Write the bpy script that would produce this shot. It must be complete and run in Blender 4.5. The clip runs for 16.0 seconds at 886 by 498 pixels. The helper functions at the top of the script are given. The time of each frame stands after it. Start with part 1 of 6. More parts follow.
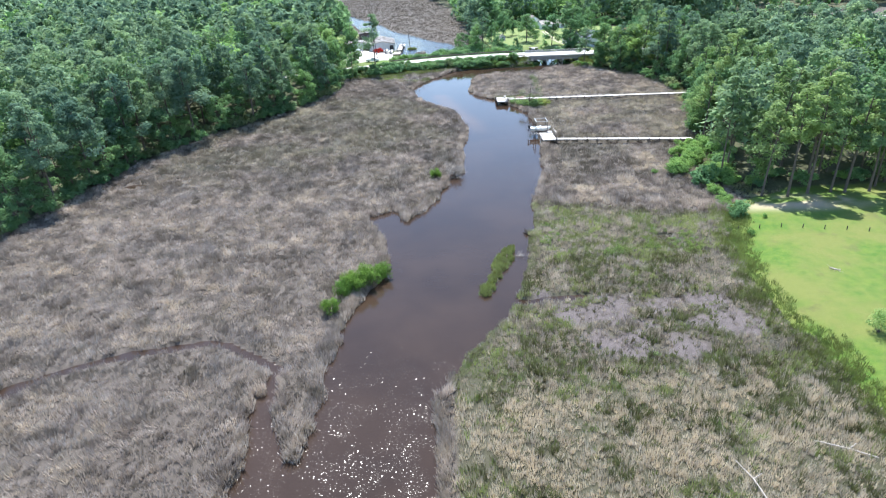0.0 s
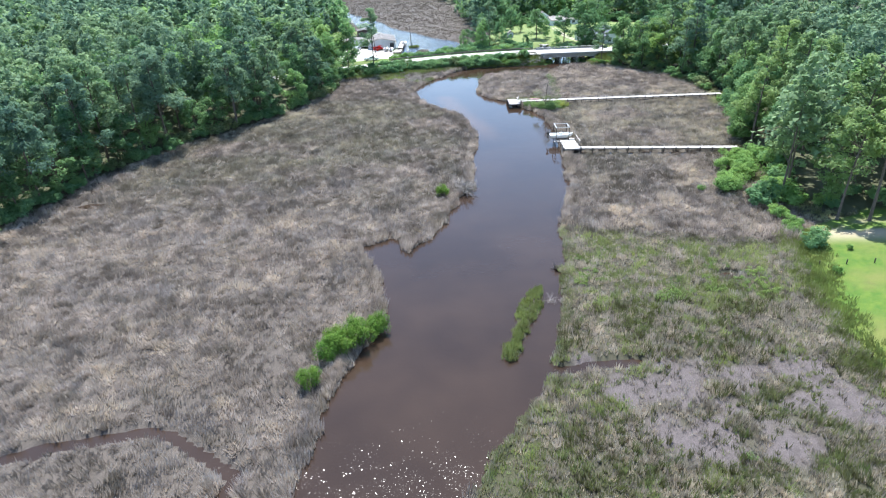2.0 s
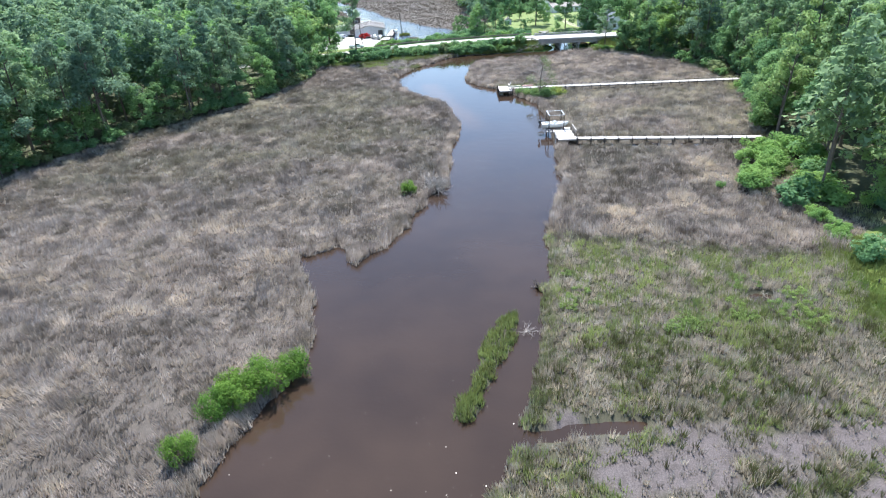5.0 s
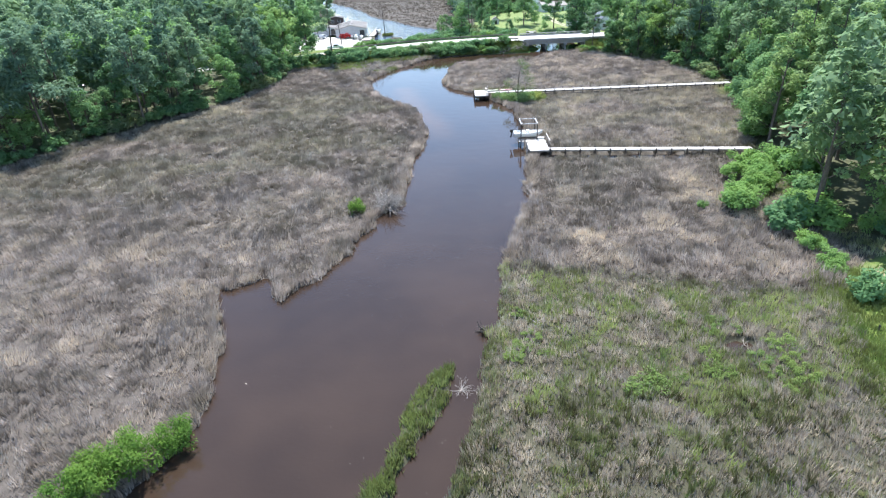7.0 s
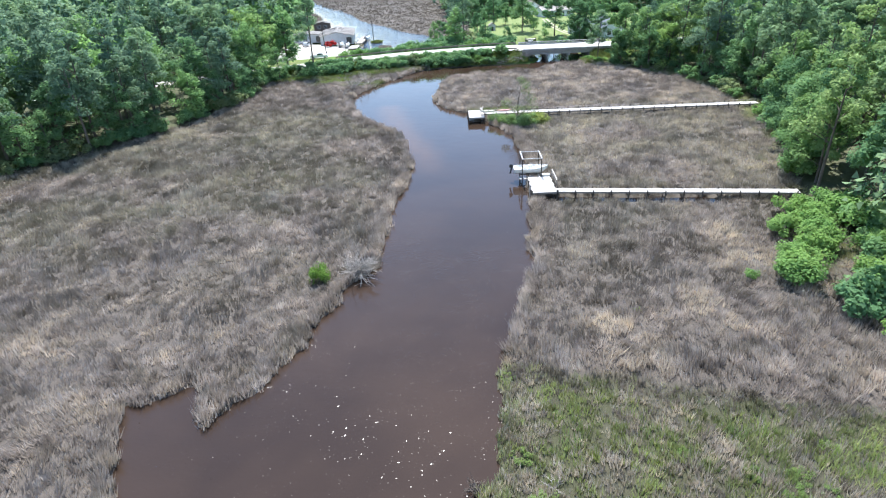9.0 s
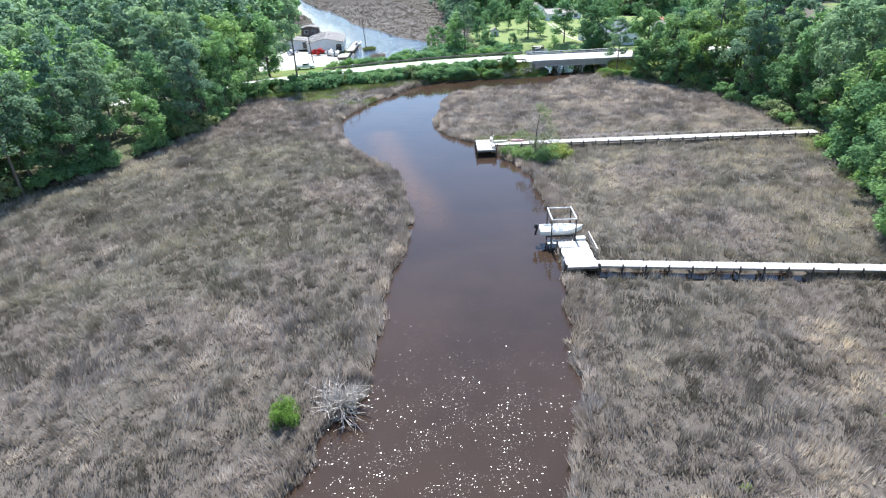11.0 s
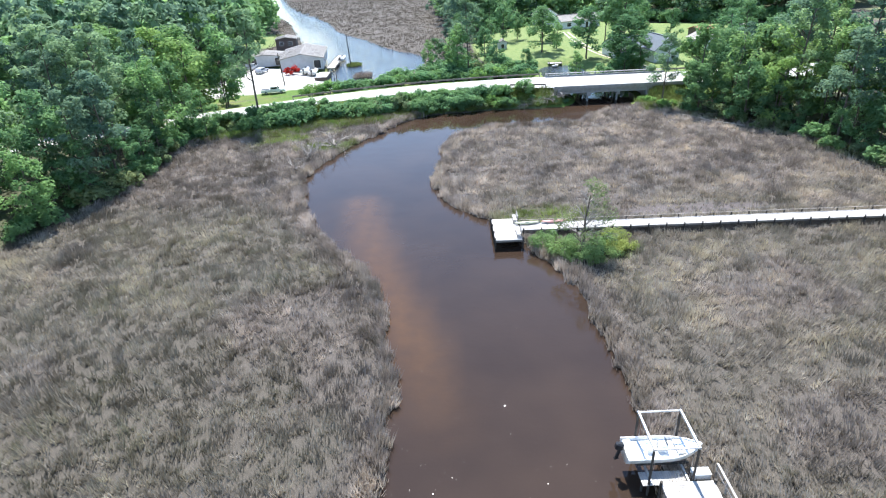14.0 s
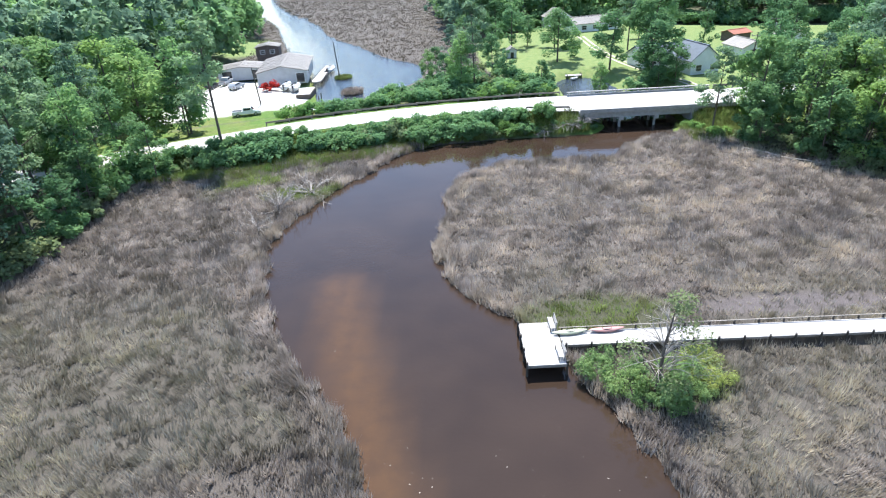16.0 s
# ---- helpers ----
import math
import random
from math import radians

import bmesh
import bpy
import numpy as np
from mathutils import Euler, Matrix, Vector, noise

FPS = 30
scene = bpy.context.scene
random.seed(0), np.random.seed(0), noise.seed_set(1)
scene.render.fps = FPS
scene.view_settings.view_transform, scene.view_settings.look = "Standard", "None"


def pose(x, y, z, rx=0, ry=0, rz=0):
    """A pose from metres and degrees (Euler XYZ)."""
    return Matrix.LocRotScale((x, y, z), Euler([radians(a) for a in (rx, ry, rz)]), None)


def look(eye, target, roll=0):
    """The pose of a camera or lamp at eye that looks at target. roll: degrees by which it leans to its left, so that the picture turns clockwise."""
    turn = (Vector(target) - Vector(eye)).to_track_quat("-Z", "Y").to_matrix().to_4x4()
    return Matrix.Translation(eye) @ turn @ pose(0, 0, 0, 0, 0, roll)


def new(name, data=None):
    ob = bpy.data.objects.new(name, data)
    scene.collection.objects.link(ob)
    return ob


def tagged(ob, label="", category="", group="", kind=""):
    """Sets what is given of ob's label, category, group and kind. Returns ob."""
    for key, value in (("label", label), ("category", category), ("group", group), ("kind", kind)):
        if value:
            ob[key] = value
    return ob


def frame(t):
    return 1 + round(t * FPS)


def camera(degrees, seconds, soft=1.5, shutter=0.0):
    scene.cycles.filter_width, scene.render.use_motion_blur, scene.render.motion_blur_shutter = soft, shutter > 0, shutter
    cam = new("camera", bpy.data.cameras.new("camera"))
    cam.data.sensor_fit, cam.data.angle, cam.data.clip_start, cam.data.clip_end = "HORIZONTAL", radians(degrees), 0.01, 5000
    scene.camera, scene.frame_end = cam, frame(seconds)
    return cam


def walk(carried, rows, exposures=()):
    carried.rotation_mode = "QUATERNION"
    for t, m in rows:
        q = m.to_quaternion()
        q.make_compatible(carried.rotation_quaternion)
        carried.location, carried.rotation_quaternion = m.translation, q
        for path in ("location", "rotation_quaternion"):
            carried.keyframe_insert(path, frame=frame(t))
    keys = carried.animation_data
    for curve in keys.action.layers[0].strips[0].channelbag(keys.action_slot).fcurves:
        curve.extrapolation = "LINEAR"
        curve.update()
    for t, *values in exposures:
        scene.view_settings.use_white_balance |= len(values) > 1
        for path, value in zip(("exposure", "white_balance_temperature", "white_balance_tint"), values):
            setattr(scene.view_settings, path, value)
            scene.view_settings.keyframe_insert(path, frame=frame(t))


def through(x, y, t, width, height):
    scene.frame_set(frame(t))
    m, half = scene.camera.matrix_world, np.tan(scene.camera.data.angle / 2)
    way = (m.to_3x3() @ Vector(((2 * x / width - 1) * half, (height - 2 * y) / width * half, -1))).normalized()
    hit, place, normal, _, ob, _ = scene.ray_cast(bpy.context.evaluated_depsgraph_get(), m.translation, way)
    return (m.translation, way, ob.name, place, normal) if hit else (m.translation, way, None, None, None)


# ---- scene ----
cam = camera(73.7, 16.0, soft=1.15)
EXPOSURE = 1.18
PATH = [
    (0, (0.052, -2.867, 43.882), (0.032, -1.087, 42.971), -2.4),
    (0.5, (-0.27, 2.643, 43.161), (-0.294, 4.422, 42.249), -2.4),
    (1, (-0.649, 7.883, 42.38), (-0.675, 9.661, 41.466), -2.5),
    (1.5, (-0.983, 12.395, 41.502), (-1.007, 14.174, 40.587), -2.5),
    (2, (-1.06, 16.313, 40.336), (-1.086, 18.093, 39.423), -2.6),
    (2.5, (-0.947, 19.964, 38.967), (-0.979, 21.744, 38.056), -2.7),
    (3, (-0.645, 23.358, 37.435), (-0.686, 25.137, 36.522), -2.7),
    (5.5, (6.844, 34.466, 33.047), (6.794, 36.243, 32.13), -2.9),
    (6, (8.732, 36.475, 32.695), (8.682, 38.251, 31.778), -2.9),
    (6.5, (10.244, 39.02, 32.43), (10.19, 40.797, 31.513), -2.9),
    (7, (11.362, 42.133, 32.392), (11.31, 43.909, 31.473), -2.9),
    (7.5, (12.167, 45.879, 32.441), (12.119, 47.654, 31.521), -2.8),
    (8, (12.656, 50.166, 32.445), (12.61, 51.941, 31.526), -2.8),
    (8.5, (12.778, 54.846, 32.514), (12.735, 56.622, 31.595), -2.8),
    (9, (12.635, 59.967, 32.566), (12.594, 61.743, 31.647), -2.8),
    (11.5, (10.991, 86.719, 33.259), (10.969, 88.489, 32.328), -2.7),
    (12, (11.032, 92.548, 32.99), (11.01, 94.319, 32.061), -2.6),
    (12.5, (10.709, 98.223, 32.849), (10.695, 99.994, 31.919), -2.5),
    (13, (10.835, 104.048, 32.623), (10.82, 105.819, 31.695), -2.5),
    (13.5, (10.769, 110.086, 32.587), (10.756, 111.856, 31.657), -2.6),
    (14, (10.751, 116.392, 32.635), (10.737, 118.16, 31.7), -2.8),
    (14.5, (10.596, 122.13, 32.703), (10.583, 123.896, 31.764), -2.9),
    (15, (10.354, 128.03, 32.854), (10.344, 129.792, 31.908), -3.0),
    (15.5, (10.379, 134.101, 32.558), (10.367, 135.863, 31.611), -3.1),
    (16, (10.44, 140.014, 32.334), (10.425, 141.775, 31.387), -3.2),
]
walk(cam, [(t, look(eye, target, roll)) for t, eye, target, roll in PATH], exposures=[(0, EXPOSURE, 6330, 10), (16, EXPOSURE, 6330, 10)])

# ---- world and sun ----
SUN_UP, SUN_SIDE = radians(61), radians(-4)
world = bpy.data.worlds.new("sky")
world.use_nodes = True
scene.world = world
wn = world.node_tree.nodes
sky = wn.new("ShaderNodeTexSky")
sky.sky_type, sky.sun_disc = "NISHITA", False
sky.sun_elevation, sky.sun_rotation = SUN_UP, SUN_SIDE
sky.air_density, sky.dust_density, sky.ozone_density = 1.0, 0.15, 2.0
wn["Background"].inputs["Strength"].default_value = 0.15
world.node_tree.links.new(sky.outputs["Color"], wn["Background"].inputs["Color"])
sun = new("sun", bpy.data.lights.new("sun", "SUN"))
sun.data.energy, sun.data.angle, sun.data.color = 5.0, radians(0.5), (1.0, 0.97, 0.92)
sun.matrix_world = look((100 * math.sin(SUN_SIDE) * math.cos(SUN_UP), 100 * math.cos(SUN_SIDE) * math.cos(SUN_UP), 100 * math.sin(SUN_UP)), (0, 0, 0))

# ---- small tools ----
rng = np.random.default_rng(7)


def lattice(seed):
    return np.random.default_rng(seed).random((256, 256))


TABLES = [lattice(k) for k in range(6)]


def wobble(x, y, size, seed=0, octaves=3):
    """Smooth noise from 0 to 1 over the plan; size: metres of its largest patches."""
    total, weight, amp = 0.0, 0.0, 1.0
    for k in range(octaves):
        u, v = np.asarray(x) / size * 2 ** k + 17.3 * seed, np.asarray(y) / size * 2 ** k + 9.1 * seed
        i, j = np.floor(u).astype(int), np.floor(v).astype(int)
        a, b = u - i, v - j
        a, b = a * a * (3 - 2 * a), b * b * (3 - 2 * b)
        T = TABLES[(seed + k) % 6]
        i0, i1, j0, j1 = i % 256, (i + 1) % 256, j % 256, (j + 1) % 256
        total = total + amp * ((T[i0, j0] * (1 - a) + T[i1, j0] * a) * (1 - b) + (T[i0, j1] * (1 - a) + T[i1, j1] * a) * b)
        weight, amp = weight + amp, amp * 0.5
    return total / weight


def smooth(x, lo, hi):
    s = np.clip((x - lo) / (hi - lo), 0, 1)
    return s * s * (3 - 2 * s)


def rounded(points, closed=True, passes=2):
    """A plan line with its corners cut round."""
    p = np.array(points, float)
    for _ in range(passes):
        q = np.roll(p, -1, 0) if closed else p[1:]
        r = p if closed else p[:-1]
        cut = np.stack([0.75 * r + 0.25 * q, 0.25 * r + 0.75 * q], 1).reshape(-1, 2)
        p = cut if closed else np.vstack([p[:1], cut, p[-1:]])
    return p


def away(x, y, line, closed=True):
    """The distance of plan points from a line."""
    best = np.full(x.shape, 1e9)
    q = np.roll(line, -1, 0) if closed else line[1:]
    for (ax, ay), (bx, by) in zip(line if closed else line[:-1], q):
        dx, dy = bx - ax, by - ay
        s = np.clip(((x - ax) * dx + (y - ay) * dy) / (dx * dx + dy * dy + 1e-9), 0, 1)
        best = np.minimum(best, (x - ax - s * dx) ** 2 + (y - ay - s * dy) ** 2)
    return np.sqrt(best)


def within(x, y, loop):
    """Whether plan points lie inside a closed line."""
    inside = np.zeros(x.shape, bool)
    for (ax, ay), (bx, by) in zip(loop, np.roll(loop, -1, 0)):
        if ay != by:
            inside ^= ((ay > y) != (by > y)) & (x < (bx - ax) * (y - ay) / (by - ay) + ax)
    return inside


def signed(x, y, loop):
    """Metres inside (plus) or outside (minus) a closed line."""
    return np.where(within(x, y, loop), 1, -1) * away(x, y, loop)


def mesh_of(name, verts, faces, material=None, fields=None, shade=False):
    """A mesh from arrays; faces all with the same number of corners. fields: named numbers on its points."""
    verts, faces = np.asarray(verts, np.float32), np.asarray(faces, np.int32)
    me = bpy.data.meshes.new(name)
    n = faces.shape[1]
    me.vertices.add(len(verts))
    me.vertices.foreach_set("co", verts.ravel())
    me.loops.add(faces.size)
    me.loops.foreach_set("vertex_index", faces.ravel())
    me.polygons.add(len(faces))
    me.polygons.foreach_set("loop_start", np.arange(0, faces.size, n, dtype=np.int32))
    me.update(calc_edges=True)
    if shade:
        me.polygons.foreach_set("use_smooth", np.ones(len(faces), bool))
    for key, values in (fields or {}).items():
        me.attributes.new(key, "FLOAT", "POINT").data.foreach_set("value", np.asarray(values, np.float32))
    if material:
        me.materials.append(material)
    return me


def part(name, bm, material, parent=None, label="", smoothed=False):
    """Links a bmesh as one mesh object, under a thing or a part if given."""
    me = bpy.data.meshes.new(name)
    if smoothed:
        for f in bm.faces:
            f.smooth = True
    bm.to_mesh(me)
    bm.free()
    me.materials.append(material)
    ob = new(name, me)
    ob.parent = parent
    return tagged(ob, label)


def thing(name, label, category, m=None, group="", kind=""):
    ob = new(name)
    ob.empty_display_size = 0.3
    if m is not None:
        ob.matrix_basis = m
    return tagged(ob, label, category, group, kind)


def box(size, at=(0, 0, 0), turn=(0, 0, 0), bevel=0.0, bm=None):
    """A bevelled box, by its middle, added to bm."""
    bm = bm or bmesh.new()
    r = bmesh.ops.create_cube(bm, size=1, matrix=pose(*at, *turn) @ Matrix.Diagonal((*size, 1)))
    if bevel:
        edges = list({e for v in r["verts"] for e in v.link_edges})
        bmesh.ops.bevel(bm, geom=edges, offset=bevel, segments=1, affect="EDGES")
    return bm


def tube(points, radii, sides=6, bm=None, caps=True):
    """A tapered round bar along points, added to bm."""
    bm = bm or bmesh.new()
    pts = [Vector(p) for p in points]
    if not hasattr(radii, "__len__"):
        radii = [radii] * len(pts)
    rings = []
    for k, (p, r) in enumerate(zip(pts, radii)):
        d = (pts[min(k + 1, len(pts) - 1)] - pts[max(k - 1, 0)]).normalized()
        u = d.orthogonal().normalized() if abs(d.z) < 0.9 else Vector((1, 0, 0)).cross(d).normalized()
        v = d.cross(u)
        rings.append([bm.verts.new(p + r * (math.cos(a) * u + math.sin(a) * v)) for a in (2 * math.pi * i / sides for i in range(sides))])
    for a, b in zip(rings, rings[1:]):
        for i in range(sides):
            bm.faces.new((a[i], a[(i + 1) % sides], b[(i + 1) % sides], b[i]))
    if caps:
        bm.faces.new(rings[0][::-1]), bm.faces.new(rings[-1])
    return bm


def prism(outline, depth, bm=None, m=None):
    """A flat outline (x, z) drawn out along y by depth."""
    bm = bm or bmesh.new()
    m = m or Matrix()
    front = [bm.verts.new(m @ Vector((x, 0, z))) for x, z in outline]
    back = [bm.verts.new(m @ Vector((x, depth, z))) for x, z in outline]
    bm.faces.new(front), bm.faces.new(back[::-1])
    n = len(outline)
    for i in range(n):
        bm.faces.new((front[i], back[i], back[(i + 1) % n], front[(i + 1) % n]))
    bmesh.ops.recalc_face_normals(bm, faces=bm.faces)
    return bm


# ---- materials ----
class Nodes:
    """Short ways to wire a material."""

    def __init__(self, name):
        self.mat = bpy.data.materials.new(name)
        self.mat.use_nodes = True
        self.tree = self.mat.node_tree
        self.tree.nodes.clear()
        self.out = self.tree.nodes.new("ShaderNodeOutputMaterial")
        self.place = self.tree.nodes.new("ShaderNodeNewGeometry").outputs["Position"]

    def node(self, kind, **inputs):
        n = self.tree.nodes.new(kind)
        for key, value in inputs.items():
            self.put(n.inputs[key.replace("_", " ")], value)
        return n

    def put(self, socket, value):
        if isinstance(value, bpy.types.NodeSocket):
            self.tree.links.new(value, socket)
        else:
            socket.default_value = (*value, 1) if isinstance(value, tuple) and len(value) == 3 and socket.type == "RGBA" else value

    def noise(self, scale, detail=4, rough=0.6, where=None, stretch=None):
        where = where or self.place
        if stretch:
            mp = self.node("ShaderNodeMapping", Vector=where)
            mp.inputs["Scale"].default_value = stretch
            where = mp.outputs[0]
        return self.node("ShaderNodeTexNoise", Vector=where, Scale=scale, Detail=detail, Roughness=rough).outputs["Fac"]

    def ramp(self, fac, lo, hi, a=0.0, b=1.0):
        n = self.node("ShaderNodeMapRange", Value=fac)
        for key, v in zip(("From Min", "From Max", "To Min", "To Max"), (lo, hi, a, b)):
            n.inputs[key].default_value = v
        return n.outputs[0]

    def mix(self, fac, a, b, how="MIX"):
        n = self.node("ShaderNodeMix")
        n.data_type, n.blend_type = "RGBA", how
        self.put(n.inputs[0], fac), self.put(n.inputs[6], a), self.put(n.inputs[7], b)
        return n.outputs[2]

    def math(self, how, a, b=0.0):
        n = self.node("ShaderNodeMath")
        n.operation = how
        self.put(n.inputs[0], a), self.put(n.inputs[1], b)
        return n.outputs[0]

    def field(self, name):
        n = self.node("ShaderNodeAttribute")
        n.attribute_name = name
        return n.outputs["Fac"]

    def bump(self, height, strength=0.4, distance=0.02):
        return self.node("ShaderNodeBump", Height=height, Strength=strength, Distance=distance).outputs[0]

    def finish(self, color, rough=0.7, normal=None, metal=0.0, **more):
        p = self.node("ShaderNodeBsdfPrincipled", Base_Color=color, Roughness=rough, Metallic=metal, **more)
        if normal:
            self.put(p.inputs["Normal"], normal)
        self.put(self.out.inputs[0], p.outputs[0])
        return self.mat

    def leafy(self, color, through=0.35):
        d, t = self.node("ShaderNodeBsdfDiffuse", Color=color), self.node("ShaderNodeBsdfTranslucent", Color=color)
        m = self.node("ShaderNodeMixShader", Fac=through)
        self.put(m.inputs[1], d.outputs[0]), self.put(m.inputs[2], t.outputs[0])
        self.put(self.out.inputs[0], m.outputs[0])
        return self.mat


def paint(name, color, rough=0.6, wear=0.12, scale=3.0, metal=0.0, bump=0.1):
    """A plain coat with dirt at two scales."""
    n = Nodes(name)
    big, small = n.noise(scale, 5), n.noise(scale * 14, 3)
    dark = tuple(c * (1 - 2.2 * wear) for c in color)
    c = n.mix(n.ramp(big, 0.35, 0.7), color, dark)
    c = n.mix(n.ramp(small, 0.4, 0.75, 0, wear * 2), c, tuple(c * 0.6 for c in color))
    return n.finish(c, rough, n.bump(small, bump, 0.01), metal)


def island_random(n):
    return n.node("ShaderNodeNewGeometry").outputs["Random Per Island"]


def foliage(name, dark, light, through=0.35, patch=0.25):
    """Leaves that differ by leaf, by patch and by tree."""
    n = Nodes(name)
    each = n.node("ShaderNodeObjectInfo").outputs["Random"]
    c = n.mix(n.ramp(n.noise(patch, 3), 0.3, 0.7), dark, light)
    c = n.mix(n.ramp(island_random(n), 0, 1, 0, 0.4), c, tuple(0.65 * v for v in dark))
    c = n.mix(n.ramp(each, 0, 1, 0, 0.35), c, tuple(v * s for v, s in zip(light, (1.25, 1.05, 0.8))))
    tint = n.field("tint")
    c = n.mix(n.ramp(tint, 0.55, 1.0, 0, 0.75), c, tuple(v * s for v, s in zip(light, (1.2, 1.1, 0.75))))
    c = n.mix(n.ramp(tint, 0.0, 0.45, 0.42, 0), c, tuple(v * 0.55 for v in dark))
    return n.leafy(c, through)


def ground_material():
    n = Nodes("earth_and_turf")
    big, mid, fine = n.noise(0.12, 5), n.noise(0.8, 5, 0.7), n.noise(9, 4, 0.7)
    straw = n.mix(n.ramp(mid, 0.3, 0.7), (0.050, 0.042, 0.035), (0.128, 0.109, 0.094))
    straw = n.mix(n.ramp(fine, 0.35, 0.65, 0, 0.7), straw, (0.030, 0.025, 0.020))
    straw = n.mix(n.ramp(n.noise(26, 3, 0.7, stretch=(1, 0.45, 1)), 0.5, 0.66, 0, 0.5), straw, (0.22, 0.19, 0.16))
    mud = n.mix(n.ramp(fine, 0.35, 0.65), (0.062, 0.052, 0.051), (0.138, 0.118, 0.116))
    mud = n.mix(n.ramp(mid, 0.5, 0.7, 0, 0.7), mud, (0.035, 0.029, 0.025))
    turf = n.mix(n.ramp(mid, 0.35, 0.65), (0.050, 0.122, 0.008), (0.105, 0.165, 0.016))
    turf = n.mix(n.ramp(fine, 0.4, 0.7, 0, 0.45), turf, (0.035, 0.08, 0.012))
    turf = n.mix(n.ramp(n.noise(0.07, 5, 0.65), 0.45, 0.62, 0, 0.75), turf, (0.140, 0.148, 0.036))
    turf = n.mix(n.ramp(n.noise(0.16, 5, 0.7), 0.60, 0.70, 0, 0.6), turf, (0.085, 0.078, 0.03))
    litter = n.mix(n.ramp(mid, 0.3, 0.7), (0.035, 0.042, 0.02), (0.075, 0.08, 0.036))
    gravel = n.mix(n.ramp(fine, 0.3, 0.7), (0.42, 0.40, 0.36), (0.58, 0.56, 0.52))
    sand = n.mix(n.ramp(fine, 0.3, 0.7), (0.32, 0.26, 0.17), (0.40, 0.34, 0.24))
    c = n.mix(n.field("green"), straw, n.mix(n.ramp(fine, 0.35, 0.65), (0.030, 0.033, 0.014), (0.066, 0.066, 0.034)))
    c = n.mix(n.field("mud"), c, mud)
    c = n.mix(n.field("wood"), c, litter)
    c = n.mix(n.field("lawn"), c, turf)
    # yard lawns: brightness of backlit blades at a grazing angle, put into the colour
    backlit_turf = n.mix(n.ramp(mid, 0.35, 0.65), (0.10, 0.165, 0.04), (0.18, 0.215, 0.07))
    c = n.mix(n.field("backlit_turf"), c, backlit_turf)
    c = n.mix(n.field("bare"), c, sand)
    c = n.mix(n.field("gravel"), c, gravel)
    return n.finish(c, 0.95, n.bump(n.math("ADD", fine, mid), 0.6, 0.12), 0.0)


def water_material():
    n = Nodes("tannin_water")
    shoal = n.field("shoal")
    silt = n.mix(n.ramp(n.noise(0.06, 3), 0.35, 0.65), (0.028, 0.0185, 0.0135), (0.041, 0.027, 0.019))
    c = n.mix(n.math("MULTIPLY", shoal, n.ramp(n.noise(0.5, 4), 0.2, 0.6, 0.35, 0.8)), silt, (0.088, 0.047, 0.021))
    # far reach: blue of the reflected sky mixed into the water's own colour
    c = n.mix(n.field("ruffle_sky_tint"), c, (0.030, 0.042, 0.060))
    swell = n.noise(0.6, 2, 0.5)
    ripple = n.noise(2.2, 1, 0.5, stretch=(1, 1.5, 1))
    h = n.math("ADD", n.math("MULTIPLY", swell, 0.018), n.math("MULTIPLY", ripple, n.math("ADD", 0.006, n.math("MULTIPLY", n.field("ruffle_sky_tint"), 0.075))))
    facet = n.node("ShaderNodeTexVoronoi", Vector=n.place, Scale=17.0)
    rgb = n.node("ShaderNodeSeparateColor", Color=facet.outputs["Color"])
    gust = n.math("MULTIPLY", n.ramp(n.noise(0.3, 2), 0.40, 0.55), n.field("gust"))
    calm = n.math("SUBTRACT", 1.0, n.math("MULTIPLY", gust, 0.21))
    lit = n.math("GREATER_THAN", rgb.outputs[2], calm)
    size = n.math("MULTIPLY", lit, n.ramp(rgb.outputs[0], 0.0, 1.0, 0.12, 0.42))
    tilt = n.node("ShaderNodeCombineXYZ", X=n.math("MULTIPLY", n.math("SUBTRACT", n.math("FRACT", n.math("MULTIPLY", rgb.outputs[0], 7.3)), 0.5), size), Y=n.math("MULTIPLY", n.math("SUBTRACT", rgb.outputs[1], 0.5), size))
    add = n.node("ShaderNodeVectorMath")
    n.put(add.inputs[0], n.bump(h, 1.0, 1.0)), n.put(add.inputs[1], tilt.outputs[0])
    unit = n.node("ShaderNodeVectorMath")
    unit.operation = "NORMALIZE"
    n.put(unit.inputs[0], add.outputs[0])
    return n.finish(c, n.math("ADD", 0.03, n.math("MULTIPLY", lit, 0.15)), unit.outputs[0], 0.0, IOR=n.math("SUBTRACT", 1.33, n.math("MULTIPLY", n.field("ruffle_sky_tint"), 0.11)))


